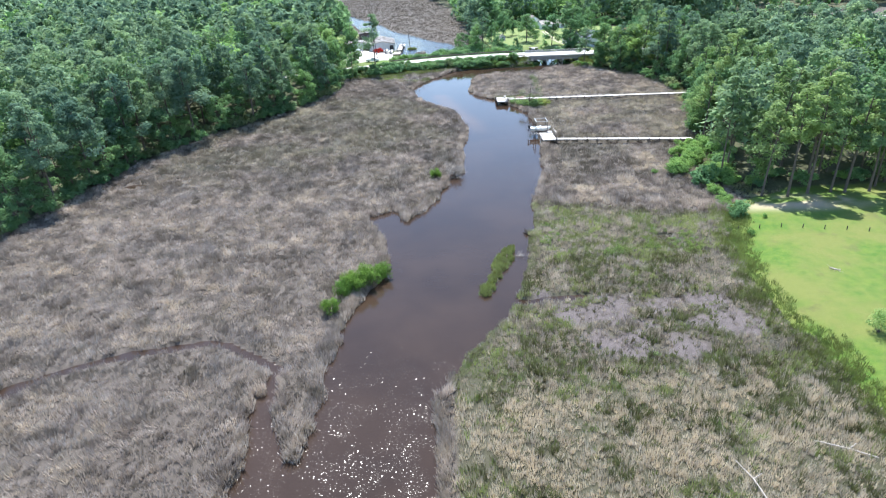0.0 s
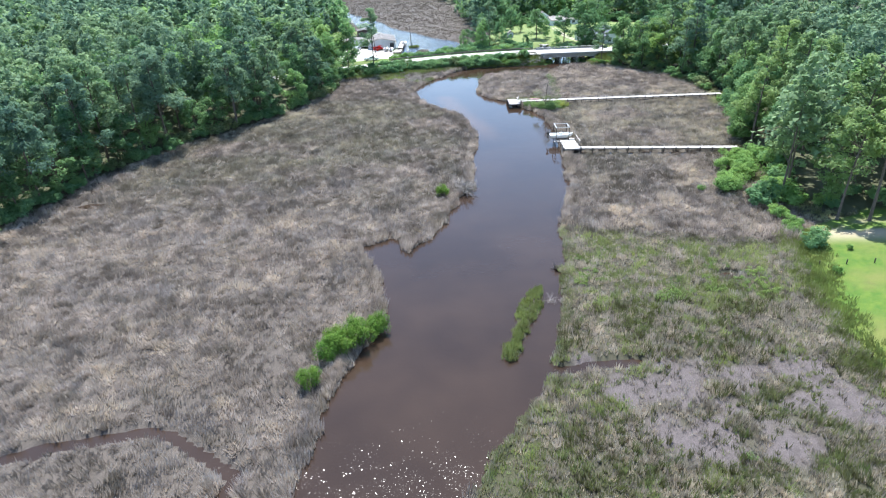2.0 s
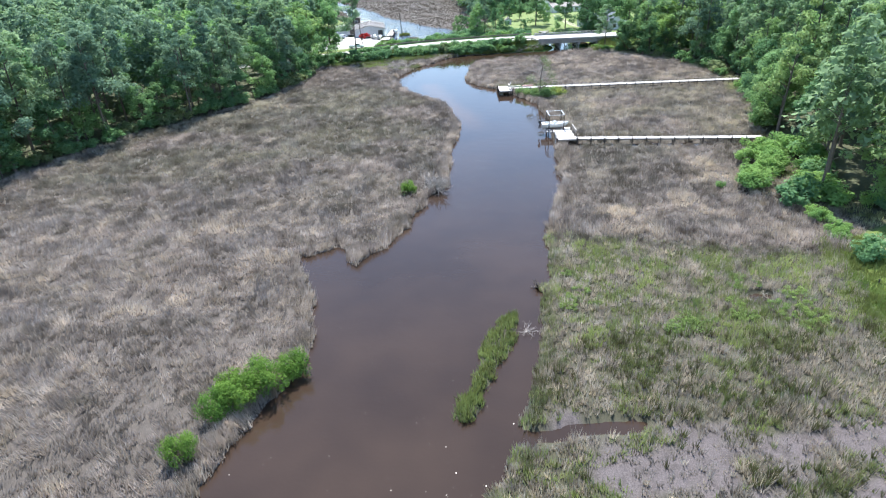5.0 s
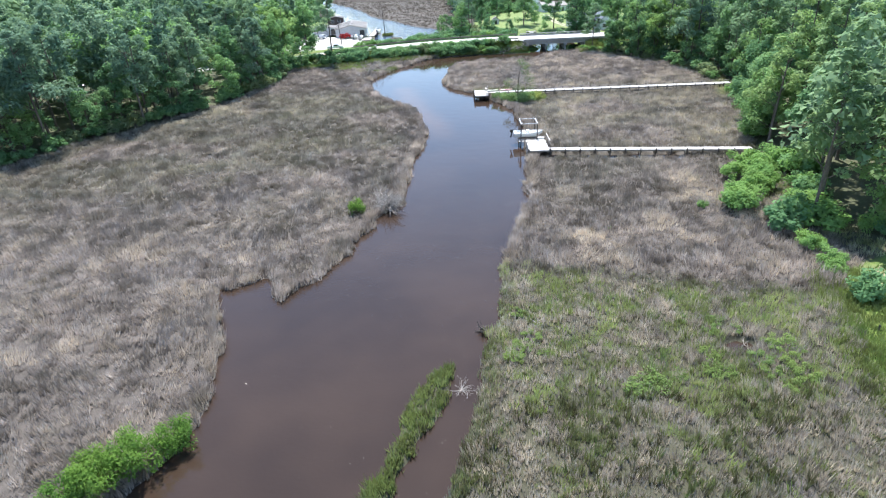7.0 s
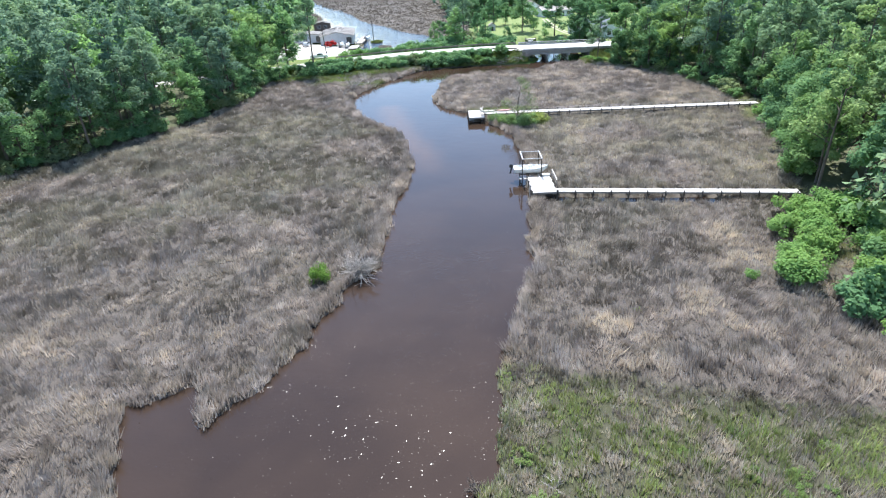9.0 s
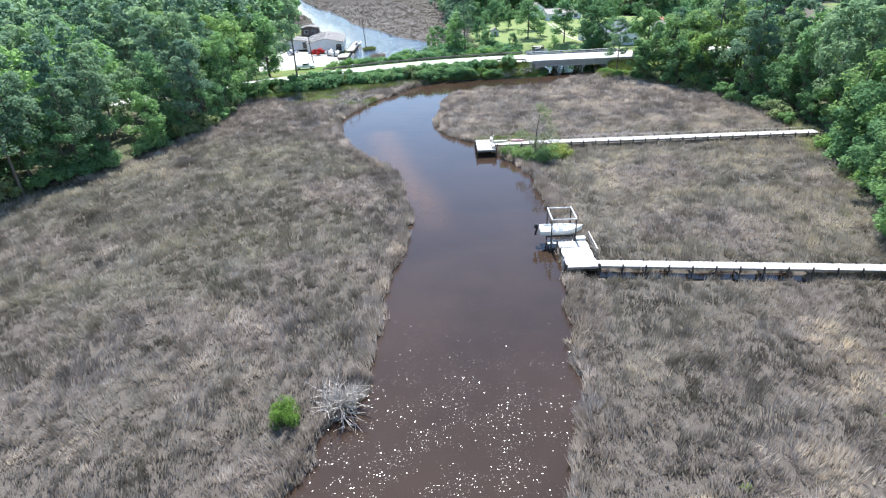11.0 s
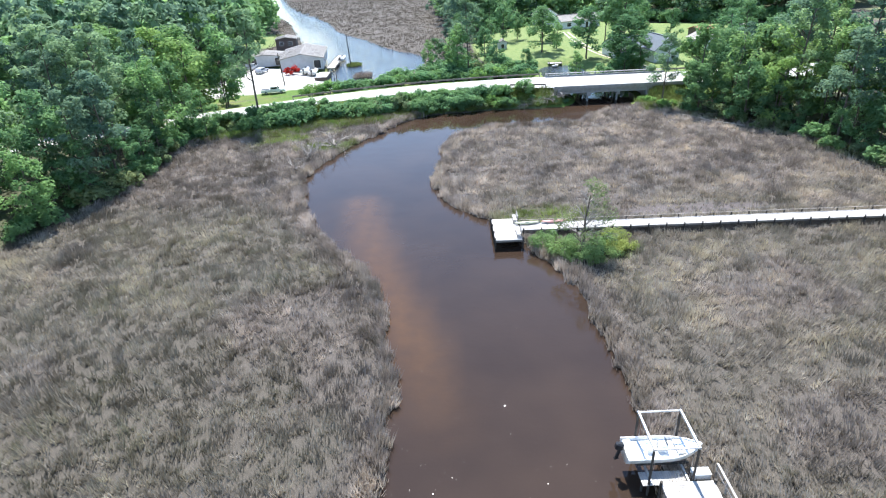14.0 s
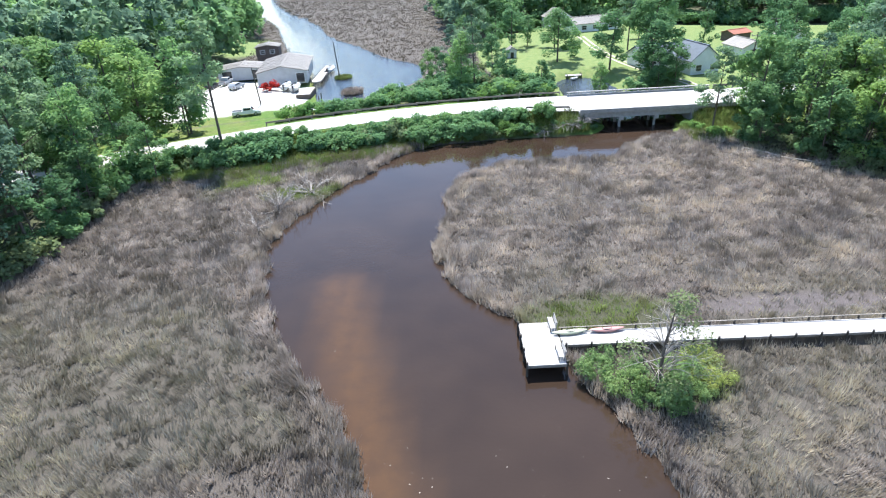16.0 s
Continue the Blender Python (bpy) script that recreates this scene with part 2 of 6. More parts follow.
def grass_material():
    n = Nodes("marsh_grass")
    big, mid = n.noise(0.09, 4, 0.6), n.noise(0.55, 4, 0.65)
    each = island_random(n)
    c = n.mix(n.ramp(mid, 0.36, 0.64), (0.212, 0.180, 0.160), (0.66, 0.575, 0.510))
    c = n.mix(n.ramp(big, 0.42, 0.60, 0, 0.60), c, (0.20, 0.175, 0.156))
    c = n.mix(n.ramp(n.noise(0.21, 4, 0.6, stretch=(1, 1.3, 1)), 0.50, 0.66, 0, 0.7), c, (0.15, 0.136, 0.104))
    c = n.mix(n.ramp(n.noise(0.33, 4, 0.65, stretch=(1.2, 1, 1)), 0.53, 0.66, 0, 0.85), c, (0.71, 0.625, 0.555))
    g = n.mix(n.ramp(mid, 0.35, 0.65), (0.122, 0.146, 0.042), (0.252, 0.328, 0.098))
    g = n.mix(n.ramp(n.noise(0.3, 3), 0.54, 0.68, 0, 0.8), g, (0.15, 0.28, 0.06))
    c = n.mix(n.field("green"), c, g)
    c = n.mix(n.field("pale"), c, n.mix(n.field("green"), (0.82, 0.70, 0.54), (0.37, 0.46, 0.14)))
    c = n.mix(n.field("dim"), c, n.mix(n.field("green"), (0.10, 0.088, 0.07), (0.082, 0.078, 0.036)))
    c = n.mix(n.ramp(each, 0, 1, 0, 0.28), c, (0.125, 0.107, 0.085))
    return n.leafy(c, 0.35)


GROUND, WATER, GRASS = ground_material(), water_material(), grass_material()
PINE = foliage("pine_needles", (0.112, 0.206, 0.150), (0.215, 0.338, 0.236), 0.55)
# brighter copy of the pine needles, with a sunlit tone put into the colour
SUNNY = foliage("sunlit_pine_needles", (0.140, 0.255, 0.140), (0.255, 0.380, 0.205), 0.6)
BROAD = foliage("broad_leaves", (0.130, 0.262, 0.132), (0.225, 0.39, 0.185), 0.55)
FRESH = foliage("young_broad_leaves", (0.165, 0.300, 0.120), (0.275, 0.425, 0.175), 0.55)
LIME = foliage("fresh_leaves", (0.140, 0.280, 0.092), (0.245, 0.410, 0.150), 0.5, 0.8)
BARK = paint("bark", (0.14, 0.115, 0.095), 0.9, 0.2, 4, bump=0.6)
DEAD = paint("bleached_dead_wood", (0.42, 0.38, 0.34), 0.85, 0.15, 5, bump=0.4)

# ---- the plan ----
LEFT_BANK = [(-24, -90), (-21, 10), (-21.3, 35.5), (-21.4, 40.3), (-21.8, 46.8), (-21.2, 50.5), (-20.4, 52.8), (-20.0, 49.5), (-19.2, 45), (-17.3, 40.9), (-15.3, 38.4),
             (-14.3, 43.1), (-14.5, 49.2), (-14.3, 54.3), (-14, 62.7), (-12, 69.3), (-9.4, 74.5), (-9.3, 79), (-10.8, 85.5), (-12.5, 91.8), (-15.5, 97.5), (-12.5, 97.2), (-9.6, 100.2),
             (-8.0, 93.2), (-5.0, 96.6), (-1.8, 104), (0, 111), (3.5, 119), (4.2, 129), (4.8, 141), (6.3, 150), (5.3, 161.5), (2.2, 172), (-4.5, 182), (-9.6, 192.7),
             (-10.8, 202), (-9.8, 210), (-5.2, 218.9), (0.5, 228), (2.4, 232.5), (8.3, 236.7), (15.2, 238.6), (28, 239.4), (35.5, 239.6), (40.5, 242)]
RIGHT_BANK = [(38.8, 260), (37, 270), (38.0, 282), (47.5, 283), (49.5, 268), (53.5, 258), (53.5, 243.5), (51.5, 240.5), (47, 236), (40.5, 232.5), (37.8, 226), (29.4, 227), (16.1, 225.5),
              (10.8, 217), (10.6, 207), (8.4, 199), (10.5, 193), (12.3, 189.8), (16.3, 185), (20.3, 179), (21.5, 175.5), (23.5, 170.5), (24.7, 164), (24.9, 155), (24.2, 143),
              (23.4, 136.5), (22.3, 125), (20.3, 114), (17.5, 104.4), (16.1, 99), (15.4, 91), (13.5, 83), (12.4, 77), (10.2, 71), (9.3, 66.5), (8.4, 63.3), (5, 58.9),
              (1.2, 53.4), (-0.8, 48.5), (-2.1, 44.1), (-1.5, 38), (-2, 20), (-4, -90)]
CREEK = rounded(LEFT_BANK + RIGHT_BANK, passes=1)
REACH = rounded([(-16.7, 266), (-20, 290), (-25.8, 305.6), (-43.3, 357), (-58, 412), (-78, 455), (-104, 507), (-150, 600), (-240, 760), (-150, 780), (-105, 590), (-67, 462), (-38, 404), (-30, 370), (-14, 342), (-5, 320), (5, 310), (7, 298), (5, 285), (-5, 276), (-11, 266)], passes=1)
ISLET = rounded([(10.3, 83.8), (10.8, 80.5), (8.7, 74.5), (5.5, 67.9), (4.2, 68.5), (4.8, 71.5), (6.3, 75.5), (8.6, 80.7)], passes=1)
DITCH = rounded([(-20.4, 53), (-25, 56), (-29.6, 59), (-33.6, 58.2), (-40, 57), (-47.7, 54), (-51, 50.6), (-62, 46)], False, 1)
WEST_WOODS = [(-92, 40), (-84, 75), (-79.6, 91.7), (-75.6, 112.5), (-72, 134), (-61.7, 157), (-53, 166), (-42.5, 186), (-36.5, 205), (-37, 222), (-38, 229), (-62, 232), (-62, 262),
              (-58, 300), (-48, 312), (-50, 355), (-67, 412), (-88, 455), (-114, 507), (-160, 600), (-250, 760), (-900, 760), (-900, 40)]
EAST_WOODS = [(55.5, 112), (58.5, 126), (60.5, 138), (69.5, 163), (75, 180), (77.5, 196), (71, 216), (61, 229), (57.5, 236), (63, 241), (85, 240), (130, 225), (160, 245), (185, 290), (235, 300), (900, 330), (900, 100), (95, 97), (78, 99), (66, 99), (58, 101)]
NORTH_WOODS = [(14, 345), (34, 350), (48, 368), (80, 365), (104, 345), (150, 335), (165, 360), (240, 390), (300, 380), (900, 380), (900, 760), (-90, 760), (-40, 700), (-10, 600), (8, 480), (12, 400)]
LAWN = rounded([(50, 96), (47.5, 88), (44.5, 79), (42, 68), (41.6, 60), (43.5, 51), (43, 42), (40, 20), (42, -90), (300, -90), (300, 104), (70, 104)], passes=1)
YARD = rounded([(22, 290), (30, 284), (35, 268), (37, 259), (54, 259), (64, 258), (100, 262), (150, 262), (150, 330), (100, 345), (60, 372), (34, 352), (22, 340)], passes=1)
LOT = rounded([(-66, 246), (-52, 256), (-40, 262), (-30, 264.5), (-18.5, 268), (-21, 286), (-33, 290), (-36, 296), (-48, 298), (-49, 280), (-52, 268), (-68, 256)], passes=1)
ROAD = rounded([(-260, 120), (-150, 178), (-80, 215), (-41, 234.8), (-26, 240.2), (-12, 245.2), (8, 248.8), (22, 249.3), (38, 248), (50, 247.3), (62, 247.2), (90, 248.5), (150, 255), (320, 290)], False, 2)


def road_height(x):
    return 2.0 + 1.2 * smooth(x, -60, 25)


def land(x, y):
    """The height of the ground over the plan, and the zones of its cover."""
    x, y = np.asarray(x, float), np.asarray(y, float)
    wet = np.maximum(signed(x, y, CREEK), signed(x, y, REACH))
    isle = signed(x, y, ISLET)
    wet = np.minimum(wet, -isle)
    shore = -wet + 1.5 * (wobble(x, y, 2.9, 1, 2) - 0.5) + 0.8 * (wobble(x, y, 1.2, 2, 1) - 0.5)
    z = np.where(shore > 0, 0.30 * smooth(shore, 0, 0.7), np.maximum(-1.2, shore * 0.35))
    ditch = away(x, y, DITCH, False) + 0.5 * (wobble(x, y, 2, 3, 2) - 0.5)
    for px, py, pr, flat in ((-40.3, 56.6, 1.5, 1.0), (-51.2, 50.8, 1.6, 1.0), (-67.0, 117.5, 1.6, 2.4), (35.5, 84.2, 1.0, 1.6)):
        ditch = np.minimum(ditch, np.hypot((x - px) / flat, y - py) - pr + 1.0 + 0.6 * (wobble(x, y, 1.2, 2, 2) - 0.5))
    ditch = np.minimum(ditch, away(x, y, np.array([(9.0, 65.6), (13.5, 66.4), (18, 66.8)], float), False) - 0.3 + 0.9 * (wobble(x, y, 1.4, 1, 2) - 0.3))
    z = np.where(shore > 0, z - 0.45 * (1 - smooth(ditch, 0.45, 1.15)), z)
    under = away(x, y, np.array([(24.5, 136.9), (58.6, 133.2)], float), False)
    z = np.where((under < 1.1) & (x < 49) & (shore > 0), np.minimum(z, -0.12 + 0.1 * wobble(x, y, 1.5, 1, 2)), z)
    lawn, yard, lot = signed(x, y, LAWN), signed(x, y, YARD), signed(x, y, LOT)
    woods = np.maximum.reduce([signed(x, y, np.array(w, float)) for w in (WEST_WOODS, EAST_WOODS, NORTH_WOODS)])
    dry = np.maximum.reduce([lawn, yard, lot, woods])
    dry = np.where((y > 232) & (y < 300) & (away(x, y, ROAD, False) < 14), np.maximum(dry, 2.0), dry)
    z = z + np.where(shore > 0, 1.1 * smooth(dry, -1.0, 9) * smooth(shore, 0, 3), 0)
    z = z + np.where(shore > 0.5, 0.12 * (wobble(x, y, 3, 4, 3) - 0.5), 0)
    d = away(x, y, ROAD, False)
    bank = road_height(x) - np.maximum(0, d - 4.8) * 0.62 - 0.06
    bank = np.minimum(bank, 0.2 + 0.75 * np.maximum(shore, 0))
    span = (x > 36.4) & (x < 54.5) & (d < 12)
    z = np.where((shore > -0.5) & ~span, np.maximum(z, np.minimum(bank, z + 4)), z)
    zones = dict(shore=shore, lawn=smooth(lawn + 1.5 * (wobble(x, y, 4, 5, 3) - 0.5), -0.4, 0.6), yard=smooth(yard, -0.5, 0.8), lot=smooth(lot, -0.3, 0.3), woods=woods, road=d, ditch=ditch)
    fence = y - (100.5 - 0.27 * (x - 17.6)) + 1.2 * (wobble(x, y, 3, 2, 2) - 0.5)
    meadow = smooth(-fence, -0.3, 1.0) * (x > 0) * (1 - zones["lawn"])
    strip = smooth(y, 78, 90) + 0.75 * (1 - smooth(np.abs(x - 7 - 0.42 * (y - 60)), 1.5, 4.5)) + 0.9 * (1 - smooth(np.abs(lawn + 1.5), 1, 5))
    blot = wobble(x, y, 5, 1, 4)
    green = meadow * np.clip(smooth(blot, 0.42, 0.66) * 0.6 + strip * smooth(blot, 0.25, 0.6), 0, 1)
    green = np.maximum(green, smooth(isle, -1, 0.2) * (0.62 + 0.38 * wobble(x, y, 2, 2, 2)))
    green = np.maximum(green, (1 - smooth(np.hypot((x - 24) / 9, (y - 185) / 4.5), 0.5, 1.0)) * 0.95)
    green = np.maximum(green, (1 - smooth(np.hypot((x - 29) / 5, (y - 176) / 4), 0.5, 1.0)) * 0.9)
    green = np.maximum(green, (1 - smooth(np.hypot((x + 13) / 14, (y - 222) / 9), 0.5, 1.0)) * smooth(wobble(x, y, 5, 3, 3), 0.42, 0.6))
    green = np.maximum(green, 0.7 * smooth(woods, -5, -1.5) * smooth(wobble(x, y, 5, 0, 3), 0.35, 0.6) * (x > 20))
    green = np.maximum(green, (0.20 * (x < 7) + 0.14 * (x >= 7)) * smooth(y, 104, 136) * (1 - smooth(y, 185, 200)) * smooth(shore, 1, 5) * smooth(wobble(x, y, 9, 6, 3), 0.3, 0.6))
    zones["green"] = green
    flats = np.maximum(1 - smooth(np.hypot((x - 27) / 18, (y - 61) / 12), 0.3, 1.0), 0.7 * (1 - smooth(np.hypot((x - 18) / 9, (y - 67) / 5), 0.3, 1.0)))
    zones["mud"] = meadow * smooth(wobble(x, y, 5, 3, 4) + 0.25 * (flats - 0.6), 0.47, 0.56) * smooth(flats, 0.0, 0.4) * smooth(shore, 0.8, 2.5)
    zones["meadow"], zones["fence"] = meadow, np.where(x > 0, fence, 99.0)
    zones["mud"] = np.maximum(zones["mud"], (1 - smooth(np.hypot((x - 43) / 12, (y - 185.5) / 2.2), 0.6, 1.0)) * 0.9)
    return z, zones


def steps(parts):
    out = [np.array([parts[0][0]], float)]
    for a, b, s in parts:
        n = max(1, int(round((b - a) / s)))
        out.append(np.linspace(a, b, n + 1)[1:])
    return np.concatenate(out)


gx = steps([(-3500, -900, 400), (-900, -250, 50), (-250, -85, 8), (-85, -30, 1.0), (-30, 48, 0.65), (48, 80, 1.2), (80, 150, 4), (150, 300, 12), (300, 900, 60), (900, 3500, 400)])
gy = steps([(-600, -90, 60), (-90, 25, 5), (25, 262, 0.7), (262, 320, 1.6), (320, 420, 4), (420, 800, 16), (800, 4500, 300)])
X, Y = np.meshgrid(gx, gy)
Z, zone = land(X.ravel(), Y.ravel())
nx, ny = len(gx), len(gy)
q = (np.arange(ny - 1)[:, None] * nx + np.arange(nx - 1)[None]).ravel()
lawnish = np.maximum(np.maximum(zone["lawn"], zone["yard"]), 1 - smooth(np.hypot((X.ravel() - 197) / 24, (Y.ravel() - 325) / 42), 0.9, 1.1))
north = Y.ravel() > np.interp(X.ravel(), ROAD[:, 0], ROAD[:, 1])
verge = np.where(north, smooth(-zone["road"], -20, -17), smooth(-zone["road"], -11, -8)) * smooth(Y.ravel(), 225, 232)
clearing = np.minimum(np.hypot((X.ravel() - 197) / 24, (Y.ravel() - 325) / 42), np.hypot((X.ravel() + 55) / 9, (Y.ravel() - 350) / 19))
cover = dict(backlit_turf=np.maximum(zone["yard"], 1 - smooth(clearing, 0.9, 1.1)), green=np.maximum(zone["green"], 0.75 * zone["meadow"]), mud=zone["mud"], wood=smooth(zone["woods"], -0.5, 2), lawn=np.maximum(lawnish, np.maximum(verge, smooth(signed(X.ravel(), Y.ravel(), LOT), -7, -5))),
             gravel=zone["lot"], bare=(1 - smooth(np.hypot((X.ravel() - 63) / 17, (Y.ravel() - 94) / 6.0), 0.3, 1.0)) * smooth(wobble(X.ravel(), Y.ravel(), 4, 2, 3), 0.35, 0.6))
ground = new("ground", mesh_of("ground", np.stack([X.ravel(), Y.ravel(), Z], 1), np.stack([q, q + 1, q + nx + 1, q + nx], 1), GROUND, cover, True))
tagged(ground, "flat brown tidal marsh soil rising to green lawns and woodland floor", "ground", kind="structure")

# water: one level sheet
wx, wy = steps([(-400, -60, 20), (-60, 60, 2), (60, 200, 20)]), steps([(-200, 20, 20), (20, 300, 2), (300, 900, 30)])
WX, WY = np.meshgrid(wx, wy)
nw = len(wx)
q = (np.arange(len(wy) - 1)[:, None] * nw + np.arange(nw - 1)[None]).ravel()
mid = np.array([(-1.0, 193), (1.2, 182), (4.2, 170), (7.8, 158), (9.8, 149)], float)
shoal = (1 - smooth(away(WX.ravel(), WY.ravel(), mid, False), 0.3, 4.2)) * smooth(WY.ravel(), 143, 165)
reach = WY.ravel()
gust = np.clip(1 - smooth(reach, 46, 60) + 0.16 * np.exp(-((reach - 96) / 9) ** 2) + 0.85 * np.exp(-((reach - 117) / 12) ** 2) + 0.015, 0, 1)
water = new("water", mesh_of("water", np.stack([WX.ravel(), WY.ravel(), 0 * WX.ravel()], 1), np.stack([q, q + 1, q + nw + 1, q + nw], 1), WATER, dict(shoal=shoal, gust=gust, ruffle_sky_tint=smooth(reach, 250, 285)), True))
tagged(water, "calm brown tannin-stained creek water reflecting the sky", "water", kind="structure")


def height_at(x, y):
    return float(land(np.array([x]), np.array([y]))[0][0])


# ---- marsh grass ----
def blades(name, bx, by, bz, tall, green, count, spread, width, label, stiff=None, tone=None):
    """Tussocks of thin bent leaves as one mesh."""
    n = len(bx) * count
    x, y, z, h, g = (np.repeat(v, count) for v in (bx, by, bz, tall, green))
    a, r = rng.random(n) * 2 * np.pi, np.sqrt(rng.random(n)) * spread
    px, py = x + r * np.cos(a), y + r * np.sin(a)
    comb = 2 * np.pi * 1.5 * wobble(px, py, 6, 2, 2) + 1.1 * (rng.random(n) - 0.5)
    lean = 0.05 + 0.22 * wobble(px, py, 4, 5, 2) + 0.24 * smooth(wobble(px, py, 3.2, 3, 3), 0.58, 0.72)
    lean = lean if stiff is None else lean * (1 - 0.6 * np.repeat(stiff, count))
    h = h * (0.6 + 0.6 * rng.random(n))
    tx = px + h * (0.45 * np.cos(a) * rng.random(n) + lean * np.cos(comb))
    ty = py + h * (0.45 * np.sin(a) * rng.random(n) + lean * np.sin(comb))
    t_ = np.zeros(n) if tone is None else np.repeat(tone, count)
    s = rng.random(n) * 2 * np.pi
    w = width * (0.6 + 0.8 * rng.random(n)) / 2
    v = np.empty((n, 3, 3), np.float32)
    v[:, 0] = np.stack([px - w * np.cos(s), py - w * np.sin(s), z - 0.05], 1)
    v[:, 1] = np.stack([px + w * np.cos(s), py + w * np.sin(s), z - 0.05], 1)
    v[:, 2] = np.stack([tx, ty, z + h * (1 - 0.25 * lean)], 1)
    me = mesh_of(name, v.reshape(-1, 3), np.arange(3 * n).reshape(-1, 3), GRASS, dict(green=np.repeat(g, 3), pale=np.repeat(np.clip(t_, 0, 1), 3), dim=np.repeat(np.clip(-t_, 0, 1), 3)))
    return tagged(new(name, me), label, "grass", kind="stuff")


def sow(x0, x1, y0, y1, density):
    n = int((x1 - x0) * (y1 - y0) * density)
    x, y = x0 + rng.random(n) * (x1 - x0), y0 + rng.random(n) * (y1 - y0)
    z, f = land(x, y)
    keep = (f["shore"] > 0.04) & (f["lawn"] < 0.5) & (f["yard"] < 0.3) & (f["lot"] < 0.2) & (f["woods"] < 1.0) & (f["road"] > 10) & (z > 0.0) & (z < 1.4)
    keep &= rng.random(n) > 0.72 * f["mud"]
    keep &= f["ditch"] > 0.95
    keep &= away(x, y, np.array([(19, 180.7), (75, 180.0)], float), False) > 1.05
    keep &= ~((y > 237) & (x > -2) & (y < 300))
    return x[keep], y[keep], z[keep], f["green"][keep], f["shore"][keep], f["mud"][keep], f["meadow"][keep], f["fence"][keep]


def meadow_tones(x, y, mud, fence, shore):
    """Green share and tone (pale plus, dim minus) of the wet meadow: straw swathes, olive rushes, fresh patches,
    painted shade by the fence line.
    """
    near = 1 - smooth(y, 45, 53)
    straw = 0.24 + 0.70 * smooth(wobble(x, y, 2.6, 1, 4) + 0.12 * near + 0.09 * smooth(y, 50, 56) - 0.05 * smooth(y, 72, 80), 0.50, 0.64)
    fresh = smooth(wobble(x, y, 5, 4, 3) + 0.10 * (1 - smooth(shore, 1.5, 4)) + 0.07 * smooth(x, 26, 38) * smooth(y, 70, 84) + 0.07 * smooth(y, 72, 82), 0.55, 0.64)
    straw = np.maximum(straw, 0.9 * (1 - smooth(np.abs(wobble(x, y, 9, 2, 3) - 0.5), 0.008, 0.032)) * smooth(y, 66, 74))
    each = rng.normal(size=len(x))
    green = np.where(rng.random(len(x)) < straw, 0.08, 0.75 + 0.25 * rng.random(len(x)))
    tone = np.where(green < 0.5, 0.22 + 0.50 * near + 0.30 * each, -0.16 - 0.30 * near + 0.70 * fresh + 0.40 * smooth(y, 70, 86) + 0.30 * each)
    # shadow of the taller marsh grass, painted as a dimmer band inside the line
    edge = 1 - smooth(np.abs(fence + 1.3), 0.5, 1.6)
    islet = signed(x, y, ISLET) > -1.0
    return np.where(islet, 0.95, green * (1 - 0.2 * edge)), np.where(islet, 0.05 + 0.2 * each, tone - 0.5 * edge - 0.25 * mud)


bx, by, bz, bg, bs, bm_, bw, bf = sow(-95, 78, 28, 238, 4.1)
tall = (0.26 + 0.52 * wobble(bx, by, 4.5, 0, 3) + 0.42 * smooth(wobble(bx, by, 1.4, 2, 2), 0.3, 0.75)) * (1 - 0.22 * (bg > 0.5)) * (1 - 0.5 * bm_)
tall = tall + 0.35 * smooth(bf, 0.0, 0.8) * (1 - smooth(bf, 3, 8))
tone = 0.165 * rng.normal(size=len(bx)) + 0.8 * (wobble(bx, by, 1.5, 5, 2) - 0.5) + 1.25 * (wobble(bx, by, 3.4, 7, 3) - 0.5) + 0.55 * bg * (by > 165) + np.where(bx > 7, 0.05 - 0.42 * (1 - smooth(by, 128, 150)), -0.26) * smooth(by, 100, 118)
tone = tone + 0.65 * (1 - smooth(np.hypot((bx - 45) / 6, (by - 119) / 10), 0.4, 1.0)) + 0.6 * (bx > 24) * smooth(by, 102, 106) * (1 - smooth(by, 122, 130)) * smooth(wobble(bx, by, 4.5, 3, 3), 0.58, 0.66)
mg, mt = meadow_tones(bx, by, bm_, bf, bs)
wet = bw > 0.5
blades("marsh_grass", bx, by, bz, tall, np.where(wet, mg, bg), 12, 0.32, 0.078, "dense dry grey-brown rushes with green patches covering the marsh", bw, np.where(wet, mt, tone))
cx, cy, cz, cg, cs_, cm, cw, cf = sow(4, 48, 28, 101, 3.2)
pick = cw > 0.5
mg, mt = meadow_tones(cx, cy, cm, cf, cs_)
blades("meadow_rushes", cx[pick], cy[pick], cz[pick], (0.35 + 0.55 * wobble(cx, cy, 1.6, 3, 2))[pick], mg[pick], 11, 0.2, 0.075, "upright olive rushes and pale straw of the wet meadow", np.ones(pick.sum()), mt[pick])
hx, hy, hz, hg, hs, hm, hw, hf = sow(8, 46, 40, 78, 1.4)
pick = (hw > 0.5) & (wobble(hx, hy, 4, 0, 3) > 0.45)
blades("spiky_rush_tufts", hx[pick], hy[pick], hz[pick], 0.75 + 0.45 * rng.random(pick.sum()), np.full(pick.sum(), 0.9), 14, 0.16, 0.085, "dark olive upright rush tufts standing on the mud", np.ones(pick.sum()), -0.66 + 0.2 * rng.normal(size=pick.sum()))
gx_, gy_ = 38 + rng.random(16000) * 22, 28 + rng.random(16000) * 68
gz_, gf_ = land(gx_, gy_)
rim = signed(gx_, gy_, LAWN) + 3.0 * (wobble(gx_, gy_, 5, 2, 3) - 0.5)
pick = (rim > -2.2) & (rim < 3.0) & (rng.random(16000) > 0.25 * np.abs(rim))
